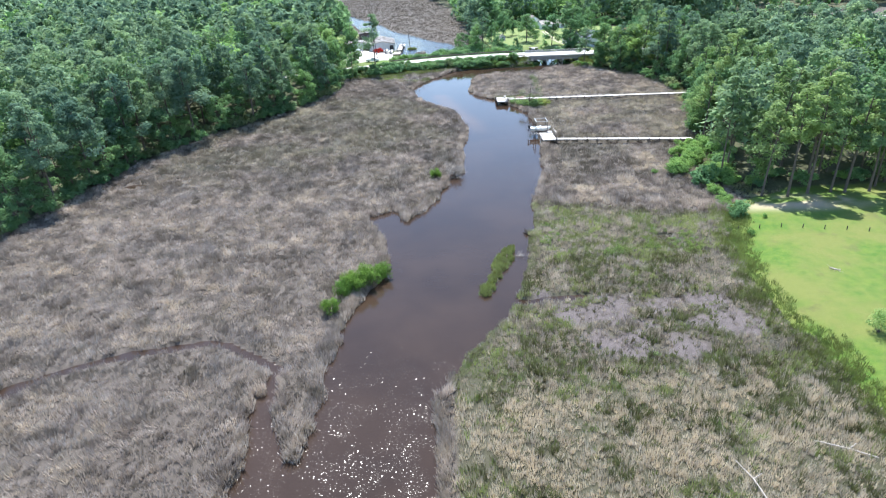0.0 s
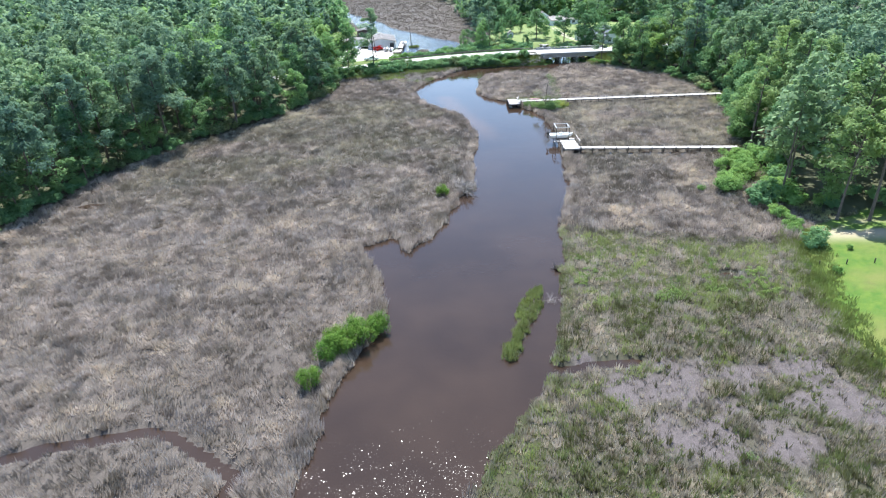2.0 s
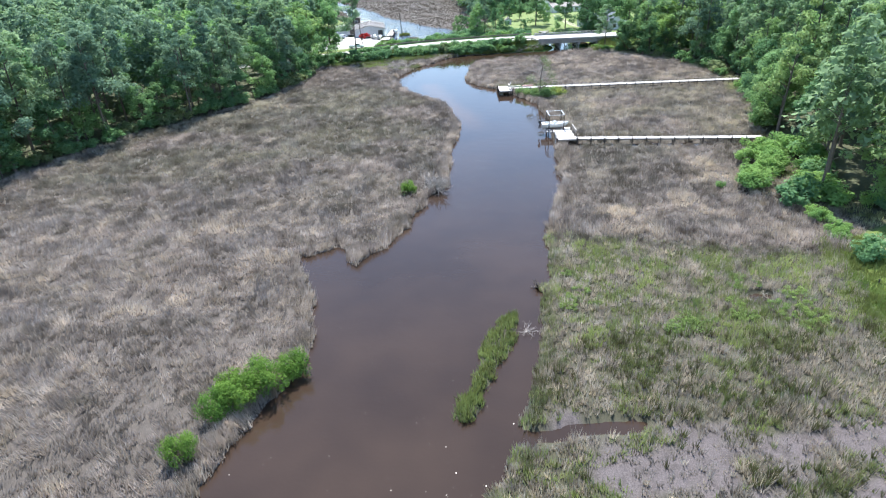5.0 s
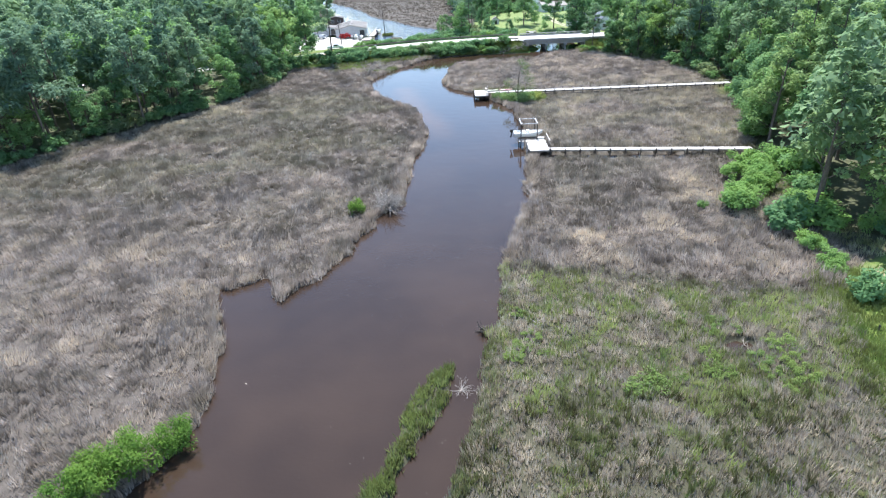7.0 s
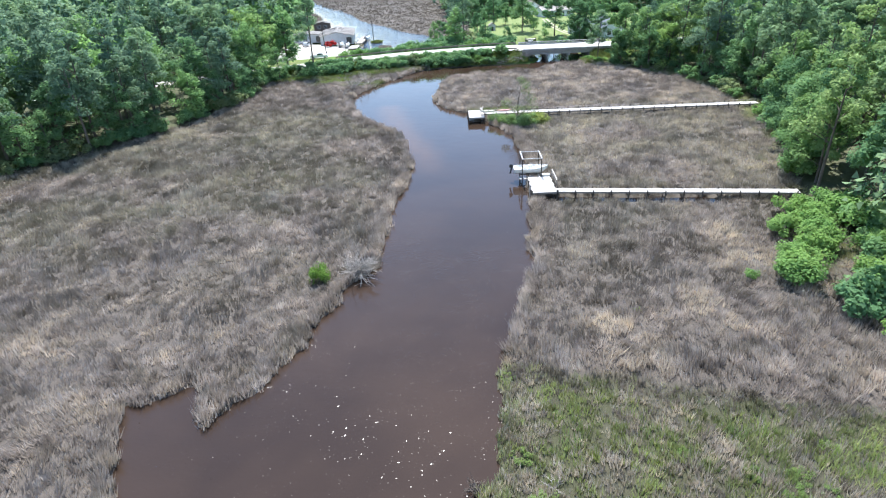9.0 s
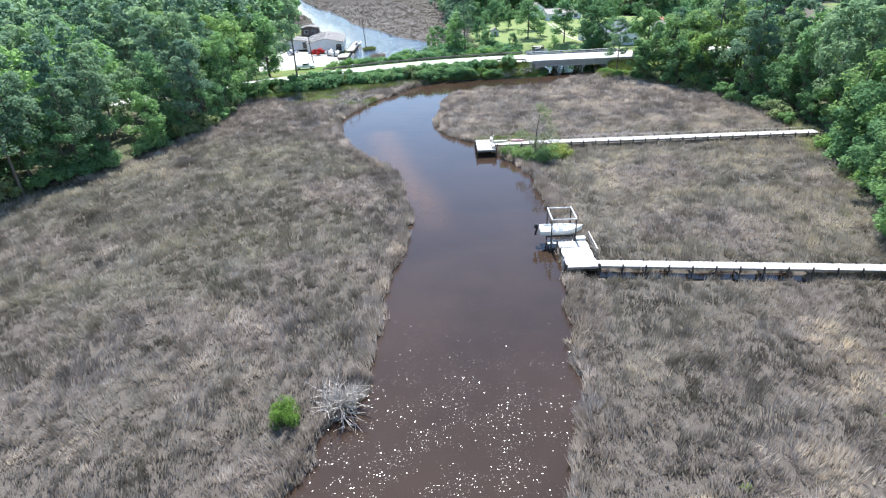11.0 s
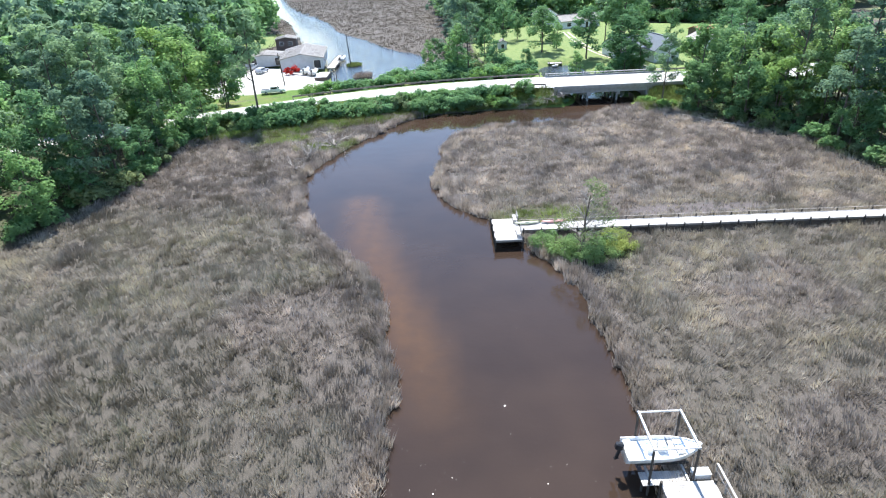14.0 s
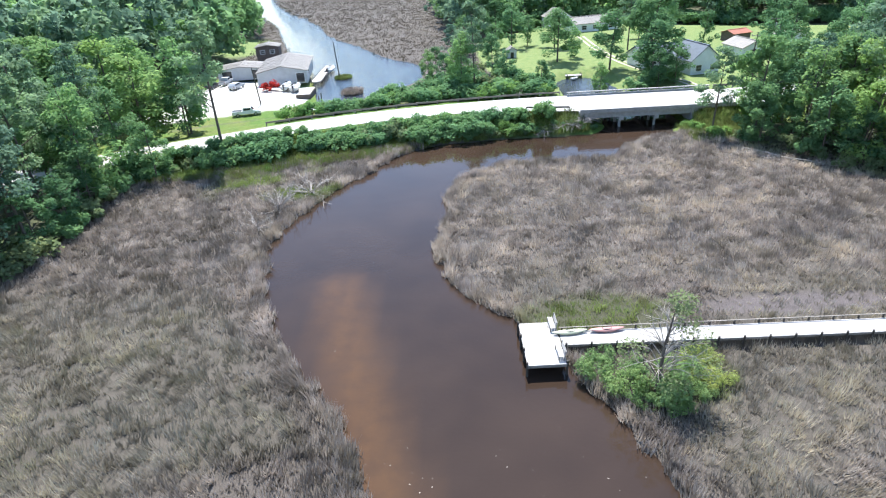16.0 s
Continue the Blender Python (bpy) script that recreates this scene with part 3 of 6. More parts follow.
blades("lawn_edge_weeds", gx_[pick], gy_[pick], gz_[pick], (0.3 + 0.55 * wobble(gx_, gy_, 2.5, 1, 2))[pick], np.ones(pick.sum()), 9, 0.3, 0.09, "rank vivid green weeds between the lawn and the marsh", np.ones(pick.sum()), (0.15 + 0.5 * (wobble(gx_, gy_, 2, 3, 2) - 0.5))[pick])
ox, oy, oz, og, os_, om, ow, of_ = sow(-95, 60, -50, 28, 1.0)
blades("outer_marsh_grass", ox, oy, oz, 0.8 + 0 * ox, og, 8, 0.5, 0.14, "dense dry grey-brown rushes of the lower marsh")
ex, ey, ez, eg, es, em, ew, ef_ = sow(-26, 46, 30, 238, 12.0)
fringe = es < 0.9 + 0.5 * wobble(ex, ey, 5, 2, 2)
blades("bank_grass", ex[fringe], ey[fringe], ez[fringe], ((0.75 + 0.6 * wobble(ex, ey, 3, 1, 2)) * (1 - 0.4 * ew))[fringe], np.where(signed(ex, ey, ISLET) > -1.0, 0.95, eg * (1 - 0.35 * ew))[fringe], 9, 0.35, 0.08, "taller shaggy rushes overhanging the creek banks", None, (0.1 + 0.9 * (wobble(ex, ey, 2.2, 4, 2) - 0.5))[fringe])
fx, fy, fz, fg, fs, fm, fw, ff_ = sow(-120, 60, 300, 620, 0.6)
blades("far_marsh_grass", fx, fy, fz, 0.6 + 0 * fx, np.maximum(fg, 0.8 * (fs < 1.6) * wobble(fx, fy, 6, 3, 2)), 7, 0.9, 0.12, "distant dry brown marsh rushes beyond the road", None, -0.85 + 1.0 * (wobble(fx, fy, 14, 4, 3) - 0.5))

vx, vy = -48 + rng.random(33000) * 110, 226 + rng.random(33000) * 28
vz, vf = land(vx, vy)
keep = (vf["road"] > 5.0) & (vf["road"] < 15) & (vy < np.interp(vx, ROAD[:, 0], ROAD[:, 1])) & (vf["shore"] > 0.1) & (vf["lot"] < 0.1) & ~((vx > 36) & (vx < 51.5)) & (vz > 0.1)
blades("verge_grass", vx[keep], vy[keep], vz[keep], 0.5 + 0.6 * rng.random(keep.sum()), np.ones(keep.sum()), 10, 0.45, 0.09, "rank green grass on the slopes of the road embankment")


# ---- trees ----
def leaf_cloud(r, centres, radii, count, size, flat=0.75, droop=0.0):
    """Small leaf faces in clumps."""
    k = r.integers(0, len(centres), count)
    d = r.normal(size=(count, 3))
    d /= np.linalg.norm(d, axis=1)[:, None]
    c = centres[k] + d * (radii[k] * (0.45 + 0.6 * r.random(count) ** 0.6))[:, None] * np.array([1, 1, flat])
    c[:, 2] -= droop * np.linalg.norm(d[:, :2], axis=1) * radii[k]
    u = r.normal(size=(count, 3))
    up = d * 0.7 + np.array([0, 0, 0.7])
    u -= up * (np.sum(u * up, 1) / np.sum(up * up, 1))[:, None] * 0.8
    u /= np.linalg.norm(u, axis=1)[:, None]
    w = np.cross(up + 0.5 * r.normal(size=(count, 3)), u)
    w /= np.linalg.norm(w, axis=1)[:, None]
    s = (size * (0.6 + 0.8 * r.random(count)))[:, None]
    return np.stack([c - s * 0.5 * u - s * 0.36 * w, c + s * 0.5 * u - s * 0.2 * w, c + s * 0.55 * w], 1).reshape(-1, 3)


def pine_plan(r, tall):
    """Where a pine's limbs end: whorls of flat clumps on a long bare trunk."""
    cs, rs = [], []
    base = tall * r.uniform(0.26, 0.46)
    for k in range(26):
        f = (k + r.random()) / 26
        zc = base + (tall - base) * f
        reach = tall * (0.205 * (1 - f) ** 0.65 + 0.035) * r.uniform(0.5, 1.1)
        a = r.uniform(0, 2 * np.pi)
        cs.append((reach * np.cos(a), reach * np.sin(a), zc))
        rs.append(tall * r.uniform(0.055, 0.095) * (1.15 - 0.45 * f))
    return np.array(cs), np.array(rs)


def airy_plan(r, tall):
    """A pine grown in the open wood: a thin high crown of loose clumps, a long bare trunk below."""
    cs, rs = [], []
    base = tall * r.uniform(0.42, 0.56)
    for k in range(24):
        f = (k + r.random()) / 24
        reach = tall * (0.19 * (1 - f) ** 0.6 + 0.03) * r.uniform(0.45, 1.15)
        a = r.uniform(0, 2 * np.pi)
        cs.append((reach * np.cos(a), reach * np.sin(a), base + (tall - base) * f))
        rs.append(tall * r.uniform(0.04, 0.075) * (1.1 - 0.35 * f))
    return np.array(cs), np.array(rs)


def oak_plan(r, tall):
    """Where a broadleaf's limbs end: an uneven dome of round clumps."""
    cs, rs = [], []
    for k in range(26):
        f = r.random() ** 0.8
        zc = tall * (0.14 + 0.78 * f)
        reach = tall * 0.27 * np.sqrt(max(0.08, 1 - (1.9 * (f - 0.42)) ** 2)) * r.uniform(0.35, 1.1)
        a = r.uniform(0, 2 * np.pi)
        cs.append((reach * np.cos(a), reach * np.sin(a), zc))
        rs.append(tall * r.uniform(0.06, 0.11))
    return np.array(cs), np.array(rs)


def tree_meshes(seed, plan, tall, leaves, size, leafmat, flat, name):
    r = np.random.default_rng(seed)
    cs, rs = plan(r, tall)
    bx, by = r.normal(size=2) * tall * 0.012
    axis = lambda z: Vector((bx * (z / tall) ** 2 * 3, by * (z / tall) ** 2 * 3, z))
    bm = bmesh.new()
    tube([axis(tall * f) for f in (0, 0.02, 0.25, 0.5, 0.75, 0.97)], [tall * v for v in (0.0165, 0.0125, 0.010, 0.008, 0.005, 0.0015)], 7, bm)
    for c, rad in list(zip(cs, rs))[::2]:
        z0 = max(tall * 0.2, c[2] - 0.45 * math.hypot(c[0], c[1]) - 0.3)
        a = axis(z0)
        tube([a, a.lerp(Vector(c), 0.6) + Vector((0, 0, 0.1)), Vector(c)], [tall * 0.004, tall * 0.0026, tall * 0.001], 4, bm, False)
    trunk = bpy.data.meshes.new("trunk")
    bm.to_mesh(trunk), bm.free()
    trunk.materials.append(BARK)
    v = leaf_cloud(r, cs, rs, leaves, size, flat)
    crown = mesh_of("crown", v, np.arange(len(v)).reshape(-1, 3), leafmat, dict(tint=np.full(len(v), r.random())))
    return trunk, crown


PINES = [tree_meshes(100 + k, pine_plan, 18, 2900, 0.42, PINE, 0.55, "pine") for k in range(6)]
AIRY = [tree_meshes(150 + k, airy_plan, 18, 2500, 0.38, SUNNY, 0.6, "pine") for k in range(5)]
OAKS = [tree_meshes(200 + k, oak_plan, 14, 2800, 0.42, BROAD, 0.8, "oak") for k in range(6)]

YOUNG = [tree_meshes(230 + k, oak_plan, 14, 2800, 0.42, FRESH, 0.8, "oak") for k in range(4)]


def plant(kind, meshes, x, y, scale, label, group, turn, z=None, wide=1.0):
    ob = thing(kind, label, "tree", pose(x, y, (height_at(x, y) if z is None else z) - 0.05, 0, 0, turn) @ Matrix.Diagonal((scale * wide, scale * wide, scale, 1)), group)
    for name, me in zip(("trunk", "crown"), meshes):
        o = new(name, me)
        o.parent = ob
    return ob


def scatter(loop, gap, bounds):
    """Jittered places inside a closed line."""
    x0, x1, y0, y1 = bounds
    xs, ys = np.meshgrid(np.arange(x0, x1, gap), np.arange(y0, y1, gap))
    xs = xs.ravel() + (rng.random(xs.size) - 0.5) * gap * 0.9
    ys = ys.ravel() + (rng.random(ys.size) - 0.5) * gap * 0.9
    d = signed(xs, ys, np.array(loop, float))
    keep = (d > 0.8) & (away(xs, ys, ROAD, False) > 9)
    keep &= (away(xs, ys, np.array([(203, 286), (150, 214)], float), False) > 8) & (np.hypot((xs - 197) / 24, (ys - 325) / 42) > 1) & (np.hypot((xs + 55) / 8, (ys - 350) / 18) > 1)
    return xs[keep], ys[keep], d[keep]


spots = []
for loop, bounds in ((WEST_WOODS, (-420, -30, 60, 700)), (EAST_WOODS, (46, 460, 98, 340)), (NORTH_WOODS, (-60, 520, 340, 760))):
    x, y, d = scatter(loop, 5.6, bounds)
    seen = (np.abs(x - 5) < 0.80 * (y + 12)) & (y < 620)
    spots.append(np.stack([x[seen], y[seen], d[seen]], 1))
spots = np.concatenate(spots)
front = (spots[:, 2] < 13) & (spots[:, 1] < 262)
near = spots[front]
open_wood = (near[:, 0] > 46) & (near[:, 1] < 118)
near = near[~open_wood | (rng.random(len(near)) < 0.85)]
order = np.argsort(near[:, 2])[:250]
zs = land(near[order, 0], near[order, 1])[0]
for (x, y, d), z in zip(near[order], zs):
    east = x > 0
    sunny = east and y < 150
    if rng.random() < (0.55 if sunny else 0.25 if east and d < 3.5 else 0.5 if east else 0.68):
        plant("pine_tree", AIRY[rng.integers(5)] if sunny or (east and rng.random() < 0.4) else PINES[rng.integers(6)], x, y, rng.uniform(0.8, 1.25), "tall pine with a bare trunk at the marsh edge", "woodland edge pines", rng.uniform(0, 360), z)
    else:
        plant("broadleaf_tree", YOUNG[int(7 * x + 3 * y) % 4] if east and int(11 * x + 5 * y) % 5 else OAKS[rng.integers(6)], x, y, rng.uniform(0.75, 1.2), "leafy green broadleaf tree at the edge of the woods", "woodland edge broadleaf trees", rng.uniform(0, 360), z)
taken = {(round(a, 3), round(b, 3)) for a, b, _ in near[order]}
rest = np.array([p for p in spots if (round(p[0], 3), round(p[1], 3)) not in taken and not (46 < p[0] < 100 and p[1] < 106)])


def joined_woods(name, places, leaves, size, label, gap):
    """Woods too dense to count, as one mesh of crowns."""
    kept = places[rng.random(len(places)) < gap]
    z0 = land(kept[:, 0], kept[:, 1])[0]
    shapes = {True: [], False: []}
    for k in range(5):
        r = np.random.default_rng(300 + k)
        for pine, plan, tall, flat in ((True, pine_plan, 18, 0.6), (False, oak_plan, 15, 0.85)):
            cs, rs = plan(r, tall)
            up = cs[:, 2] > 0.16 * tall
            shapes[pine].append(leaf_cloud(r, cs[up] * [1.15, 1.15, 1], rs[up] * 1.25, leaves, size, flat))
    for pine, mat, word in ((True, PINE, "pine"), (False, BROAD, "broadleaf")):
        mixed = wobble(kept[:, 0], kept[:, 1], 40, 2, 3) + 0.35 * (rng.random(len(kept)) - 0.5)
        pick = kept[(mixed > 0.47) == pine]
        zz = z0[(mixed > 0.47) == pine]
        vs, tints = [], []
        for (x, y, d), z in zip(pick, zz):
            a, s = rng.uniform(0, 2 * np.pi), rng.uniform(0.62, 1.28)
            tints.append(rng.random() ** (0.8 if pine else 0.6))
            v = shapes[pine][rng.integers(5)] * s
            ca, sa = math.cos(a), math.sin(a)
            vs.append(np.stack([v[:, 0] * ca - v[:, 1] * sa + x, v[:, 0] * sa + v[:, 1] * ca + y, v[:, 2] + z], 1))
        v = np.concatenate(vs)
        tagged(new(name, mesh_of(name, v, np.arange(len(v)).reshape(-1, 3), mat, dict(tint=np.repeat(tints, 3 * leaves)))), label.format(word), "woods", kind="stuff")


dist = np.hypot(rest[:, 0], rest[:, 1])
joined_woods("woodland", rest[dist < 270], 1000, 0.68, "dense green {} woodland behind the marsh", 1.0)
joined_woods("far_woodland", rest[(dist >= 270) & (dist < 430)], 240, 1.5, "distant green {} woodland", 1.0)
joined_woods("farthest_woodland", rest[dist >= 430], 90, 2.6, "farthest green {} woodland", 0.38)

# ---- road and bridge ----
ASPHALT = paint("bleached_asphalt", (0.40, 0.39, 0.37), 0.9, 0.06, 0.5)
CONCRETE = paint("weathered_concrete", (0.38, 0.37, 0.35), 0.85, 0.12, 1.5)
STEEL = paint("galvanised_steel", (0.45, 0.46, 0.47), 0.45, 0.1, 3, 0.7)
RAIL = paint("weathered_brown_rail", (0.20, 0.175, 0.145), 0.7, 0.15, 3)
side = np.gradient(ROAD, axis=0)
side = np.stack([-side[:, 1], side[:, 0]], 1) / np.linalg.norm(side, axis=1)[:, None]
half = 3.4 + 2.1 * smooth(ROAD[:, 0], 10, 38)
rz = road_height(ROAD[:, 0])
v = np.concatenate([np.column_stack([ROAD + side * half[:, None] * s, rz + 0.03 + 0 * half]) for s in (-1, -0.5, 0, 0.5, 1)])
n = len(ROAD)
f = [(j * n + i, j * n + i + 1, (j + 1) * n + i + 1, (j + 1) * n + i) for j in range(4) for i in range(n - 1)]
road = tagged(new("road", mesh_of("road", v, f, ASPHALT, None, True)), "sun-bleached pale grey two-lane road on a low embankment", "road", kind="structure")

# ---- bridge ----
def rail_run(name, xs, offset, label):
    """A steel guard rail on posts along the road."""
    ob = thing(name, label, "guard rail")
    pts = []
    for x in xs:
        k = int(np.argmin(np.abs(ROAD[:, 0] - x)))
        y = float(np.interp(x, ROAD[:, 0], ROAD[:, 1]))
        w = float(np.interp(x, ROAD[:, 0], half)) + offset
        s = 1 if offset > 0 else -1
        pts.append((x + side[k, 0] * s * abs(w), y + side[k, 1] * s * abs(w), float(road_height(x))))
    for a, b in zip(pts, pts[1:]):
        m = [(u + v) / 2 for u, v in zip(a, b)]
        part("rail", box((math.dist(a, b) + 0.02, 0.06, 0.32), (m[0], m[1], m[2] + 0.62), (0, 0, math.degrees(math.atan2(b[1] - a[1], b[0] - a[0]))), 0.012), RAIL, ob)
    for p in pts:
        part("post", box((0.15, 0.15, 0.9), (p[0], p[1] + (0.12 if offset > 0 else -0.12), p[2] + 0.33), bevel=0.01), WOOD_OLD, ob)
    return ob


WOOD_OLD = paint("grey_weathered_wood", (0.30, 0.27, 0.24), 0.85, 0.2, 4, bump=0.4)
WOOD_DARK = paint("dark_wet_pile_wood", (0.07, 0.06, 0.05), 0.8, 0.2, 4, bump=0.4)
DECK = paint("sun_bleached_deck_boards", (0.46, 0.44, 0.415), 0.85, 0.14, 1.3, bump=0.25)
WHITE = paint("white_gelcoat", (0.80, 0.80, 0.78), 0.3, 0.05, 2, bump=0.03)
BLUE = paint("navy_bottom_paint", (0.03, 0.05, 0.10), 0.5, 0.1, 3)
BLACK = paint("black_plastic", (0.02, 0.02, 0.022), 0.4, 0.1, 5)
ALU = paint("aluminium_beam", (0.60, 0.61, 0.62), 0.4, 0.06, 5, 0.6)
GLASS = paint("dark_window_glass", (0.03, 0.035, 0.04), 0.08, 0.1, 1, bump=0.0)
RUBBER = paint("tyre_rubber", (0.02, 0.02, 0.02), 0.85, 0.1, 5)

bridge = thing("road_bridge", "low concrete road bridge on piers over the brown creek", "bridge")
DECK_Z = float(road_height(46.0))
B0, B1, BY = 34.8, 62.0, 247.5
part("deck", box((B1 - B0, 11.4, 0.35), ((B0 + B1) / 2, BY, DECK_Z - 0.19), bevel=0.03), CONCRETE, bridge)
for y in (BY - 5.2, BY - 2.6, BY, BY + 2.6, BY + 5.2):
    part("girder", box((B1 - B0, 0.45, 0.85), ((B0 + B1) / 2, y, DECK_Z - 0.79), bevel=0.02), CONCRETE, bridge)
for s in (-1, 1):
    bm = box((B1 - B0, 0.28, 0.45), ((B0 + B1) / 2, BY + s * 5.85, DECK_Z + 0.1), bevel=0.02)
    box((B1 - B0, 0.34, 0.16), ((B0 + B1) / 2, BY + s * 5.85, DECK_Z + (0.72 if s > 0 else 0.42)), bevel=0.02, bm=bm)
    for k in range(13 if s > 0 else 0):
        box((0.3, 0.2, 0.35), (B0 + 0.4 + k * (B1 - B0 - 0.8) / 12, BY + s * 5.85, DECK_Z + 0.48), bm=bm)
    part("parapet", bm, CONCRETE, bridge)
for x in (42.2, 48.4):
    pier = part("pier_cap", box((0.8, 11.2, 0.6), (x, BY, DECK_Z - 1.5), bevel=0.03), CONCRETE, bridge)
    for y in (-4.5, -1.5, 1.5, 4.5):
        part("pile", tube([(x, BY + y, -1.5), (x, BY + y, DECK_Z - 1.6)], 0.24, 8), CONCRETE, bridge)
for x in (36.0, 54.6):
    part("abutment", box((0.6, 11.6, 4.2), (x, BY, DECK_Z - 2.3), bevel=0.03), CONCRETE, bridge)
rail_run("guard_rail", np.arange(-20, 34.6, 3.8), 0.5, "weathered brown guard rail on wooden posts along the far verge")
rail_run("guard_rail", np.arange(63, 110, 3.8), 0.5, "weathered brown guard rail on wooden posts past the bridge")
rail_run("guard_rail", np.arange(26, 34.6, 3.8), -0.5, "low guard rail on wooden posts above the creek bank")
LINE = paint("faded_yellow_road_paint", (0.55, 0.42, 0.08), 0.8, 0.2, 1)
for shift in (-0.12, 0.12):
    p = ROAD + side * shift
    v = np.concatenate([np.column_stack([p + side * w, rz + 0.036]) for w in (-0.05, 0.05)])
    tagged(new("road_line", mesh_of("road_line", v, [(i, i + 1, n + i + 1, n + i) for i in range(n - 1)], LINE)), "faded yellow centre line painted on the road", "road line", kind="structure")


# ---- shrubs ----
def shrub_mesh(seed, leaves, size, mat, tall=2.4, clumps=13, wide=0.55):
    r = np.random.default_rng(seed)
    a, q = r.uniform(0, 2 * np.pi, clumps), np.sqrt(r.random(clumps)) * tall * wide
    cs = np.stack([q * np.cos(a), q * np.sin(a), tall * (0.25 + 0.5 * r.random(clumps) * (1 - 0.5 * q / tall))], 1)
    rs = tall * r.uniform(0.16, 0.3, clumps)
    v = leaf_cloud(r, cs, rs, leaves, size, 0.85)
    v[:, 2] = np.maximum(v[:, 2], 0.02)
    bm = bmesh.new()
    for c in cs[::2]:
        tube([(0.1 * c[0], 0.1 * c[1], -0.1), tuple(c * [0.6, 0.6, 0.55]), tuple(c)], [0.05, 0.03, 0.01], 4, bm, False)
    stems = bpy.data.meshes.new("stem")
    bm.to_mesh(stems), bm.free()
    stems.materials.append(BARK)
    return stems, mesh_of("foliage", v, np.arange(len(v)).reshape(-1, 3), mat, dict(tint=np.full(len(v), 0.3 + 0.4 * r.random())))


SHRUBS = [shrub_mesh(400 + k, 1000, 0.30, BROAD, 2.4, 16) for k in range(5)]
LIMES = [shrub_mesh(420 + k, 1500, 0.20, LIME, 2.4, 18) for k in range(4)]
CLUMP = foliage("wet_meadow_leaves", (0.115, 0.200, 0.070), (0.225, 0.320, 0.115), 0.45, 0.8)
CLUMPS = [shrub_mesh(490 + k, 1300, 0.13, CLUMP, 1.6, 22, 0.8) for k in range(3)]
SAGE = foliage("grey_green_leaves", (0.14, 0.20, 0.10), (0.23, 0.30, 0.16), 0.45)
YELLOW = foliage("yellow_green_weed", (0.24, 0.31, 0.10), (0.36, 0.43, 0.15), 0.45, 0.8)
WEEDS = [shrub_mesh(460 + k, 1500, 0.12, YELLOW, 2.0, 16, 0.6) for k in range(2)]
DOCKSIDE = [shrub_mesh(465 + k, 1900, 0.16, foliage("dockside_leaves", (0.13, 0.235, 0.10), (0.27, 0.40, 0.18), 0.5, 0.6), 2.1, 22, 0.7) for k in range(3)]
SAGES = [shrub_mesh(440 + k, 600, 0.30, SAGE) for k in range(3)]

BANKLEAF = foliage("creek_bank_leaves", (0.095, 0.205, 0.042), (0.185, 0.315, 0.078), 0.5, 0.8)
BANKS = [shrub_mesh(480 + k, 3400, 0.125, BANKLEAF, 2.4, 30, 0.55) for k in range(3)]


def bush(kind, meshes, x, y, scale, label, group, wide=1.0, z=None):
    ob = thing(kind, label, "shrub", pose(x, y, (height_at(x, y) if z is None else z), 0, 0, rng.uniform(0, 360)) @ Matrix.Diagonal((scale * wide, scale * wide, scale, 1)), group)
    for name, me in zip(("stem", "foliage"), meshes):
        o = new(name, me)
        o.parent = ob
    return ob


def hedge(points, gap, meshes, lo, hi, label, group, jitter=1.2):
    line = np.array(points, float)
    for a, b in zip(line, line[1:]):
        for k in range(max(1, int(np.linalg.norm(b - a) / gap))):
            x, y = a + (b - a) * (k + rng.random()) * gap / np.linalg.norm(b - a) + (rng.random(2) - 0.5) * 2 * jitter
            pool = meshes[rng.integers(len(meshes))]
            bush("shrub", pool[rng.integers(len(pool))], x, y, rng.uniform(lo, hi), label, group, rng.uniform(0.9, 1.3))


hedge([(-40, 227.5), (-30, 230.5), (-14, 235.5), (0, 238.5), (10, 239.8), (20, 241)], 1.15, [SHRUBS, SHRUBS, SHRUBS, SAGES], 0.75, 1.65, "dense leafy green shrub on the road embankment", "embankment shrubs", 1.0)
hedge([(14, 239.6), (20, 240.4), (26, 240.9)], 0.9, [SHRUBS, LIMES, SAGES], 0.55, 0.95, "rank green weedy shrub on the bank near the bridge", "bridge bank shrubs", 0.9)
hedge([(-36, 231.4), (-14, 238.6), (6, 241.8), (26, 242.9)], 1.4, [SHRUBS, SHRUBS], 0.75, 1.1, "low leafy shrub below the road edge", "embankment shrubs", 0.6)
hedge([(24, 240.4), (30, 240.6), (35, 240.8), (39, 242)], 1.0, [SHRUBS, LIMES, SAGES], 0.3, 0.6, "rank low weeds on the bank beside the bridge", "bridge bank shrubs", 0.7)
bush("shrub", SHRUBS[0], 28.8, 242.8, 1.5, "rounded dark green bush standing above the creek bank", "", 0.9)
hedge([(-19, 257.5), (-4, 262), (8, 266), (22, 268), (34, 266)], 1.5, [SHRUBS, SHRUBS, LIMES], 1.0, 1.8, "leafy green shrub behind the road", "roadside shrubs", 2.2)
hedge([(-3, 269), (6, 272), (20, 276), (34, 276)], 1.9, [SHRUBS, SHRUBS, SAGES], 1.1, 2.1, "tall leafy shrub in the thicket by the water", "thicket shrubs", 2.5)
hedge([(8, 283), (20, 286), (30, 283)], 2.8, [SAGES, SHRUBS], 1.0, 1.9, "grey-green thicket shrub beside the inlet", "thicket shrubs", 2.5)
hedge([(50, 262), (56, 268), (60, 270), (64, 270)], 2.2, [SHRUBS, SHRUBS], 1.0, 1.8, "garden shrub beside the white house", "garden shrubs", 1.5)
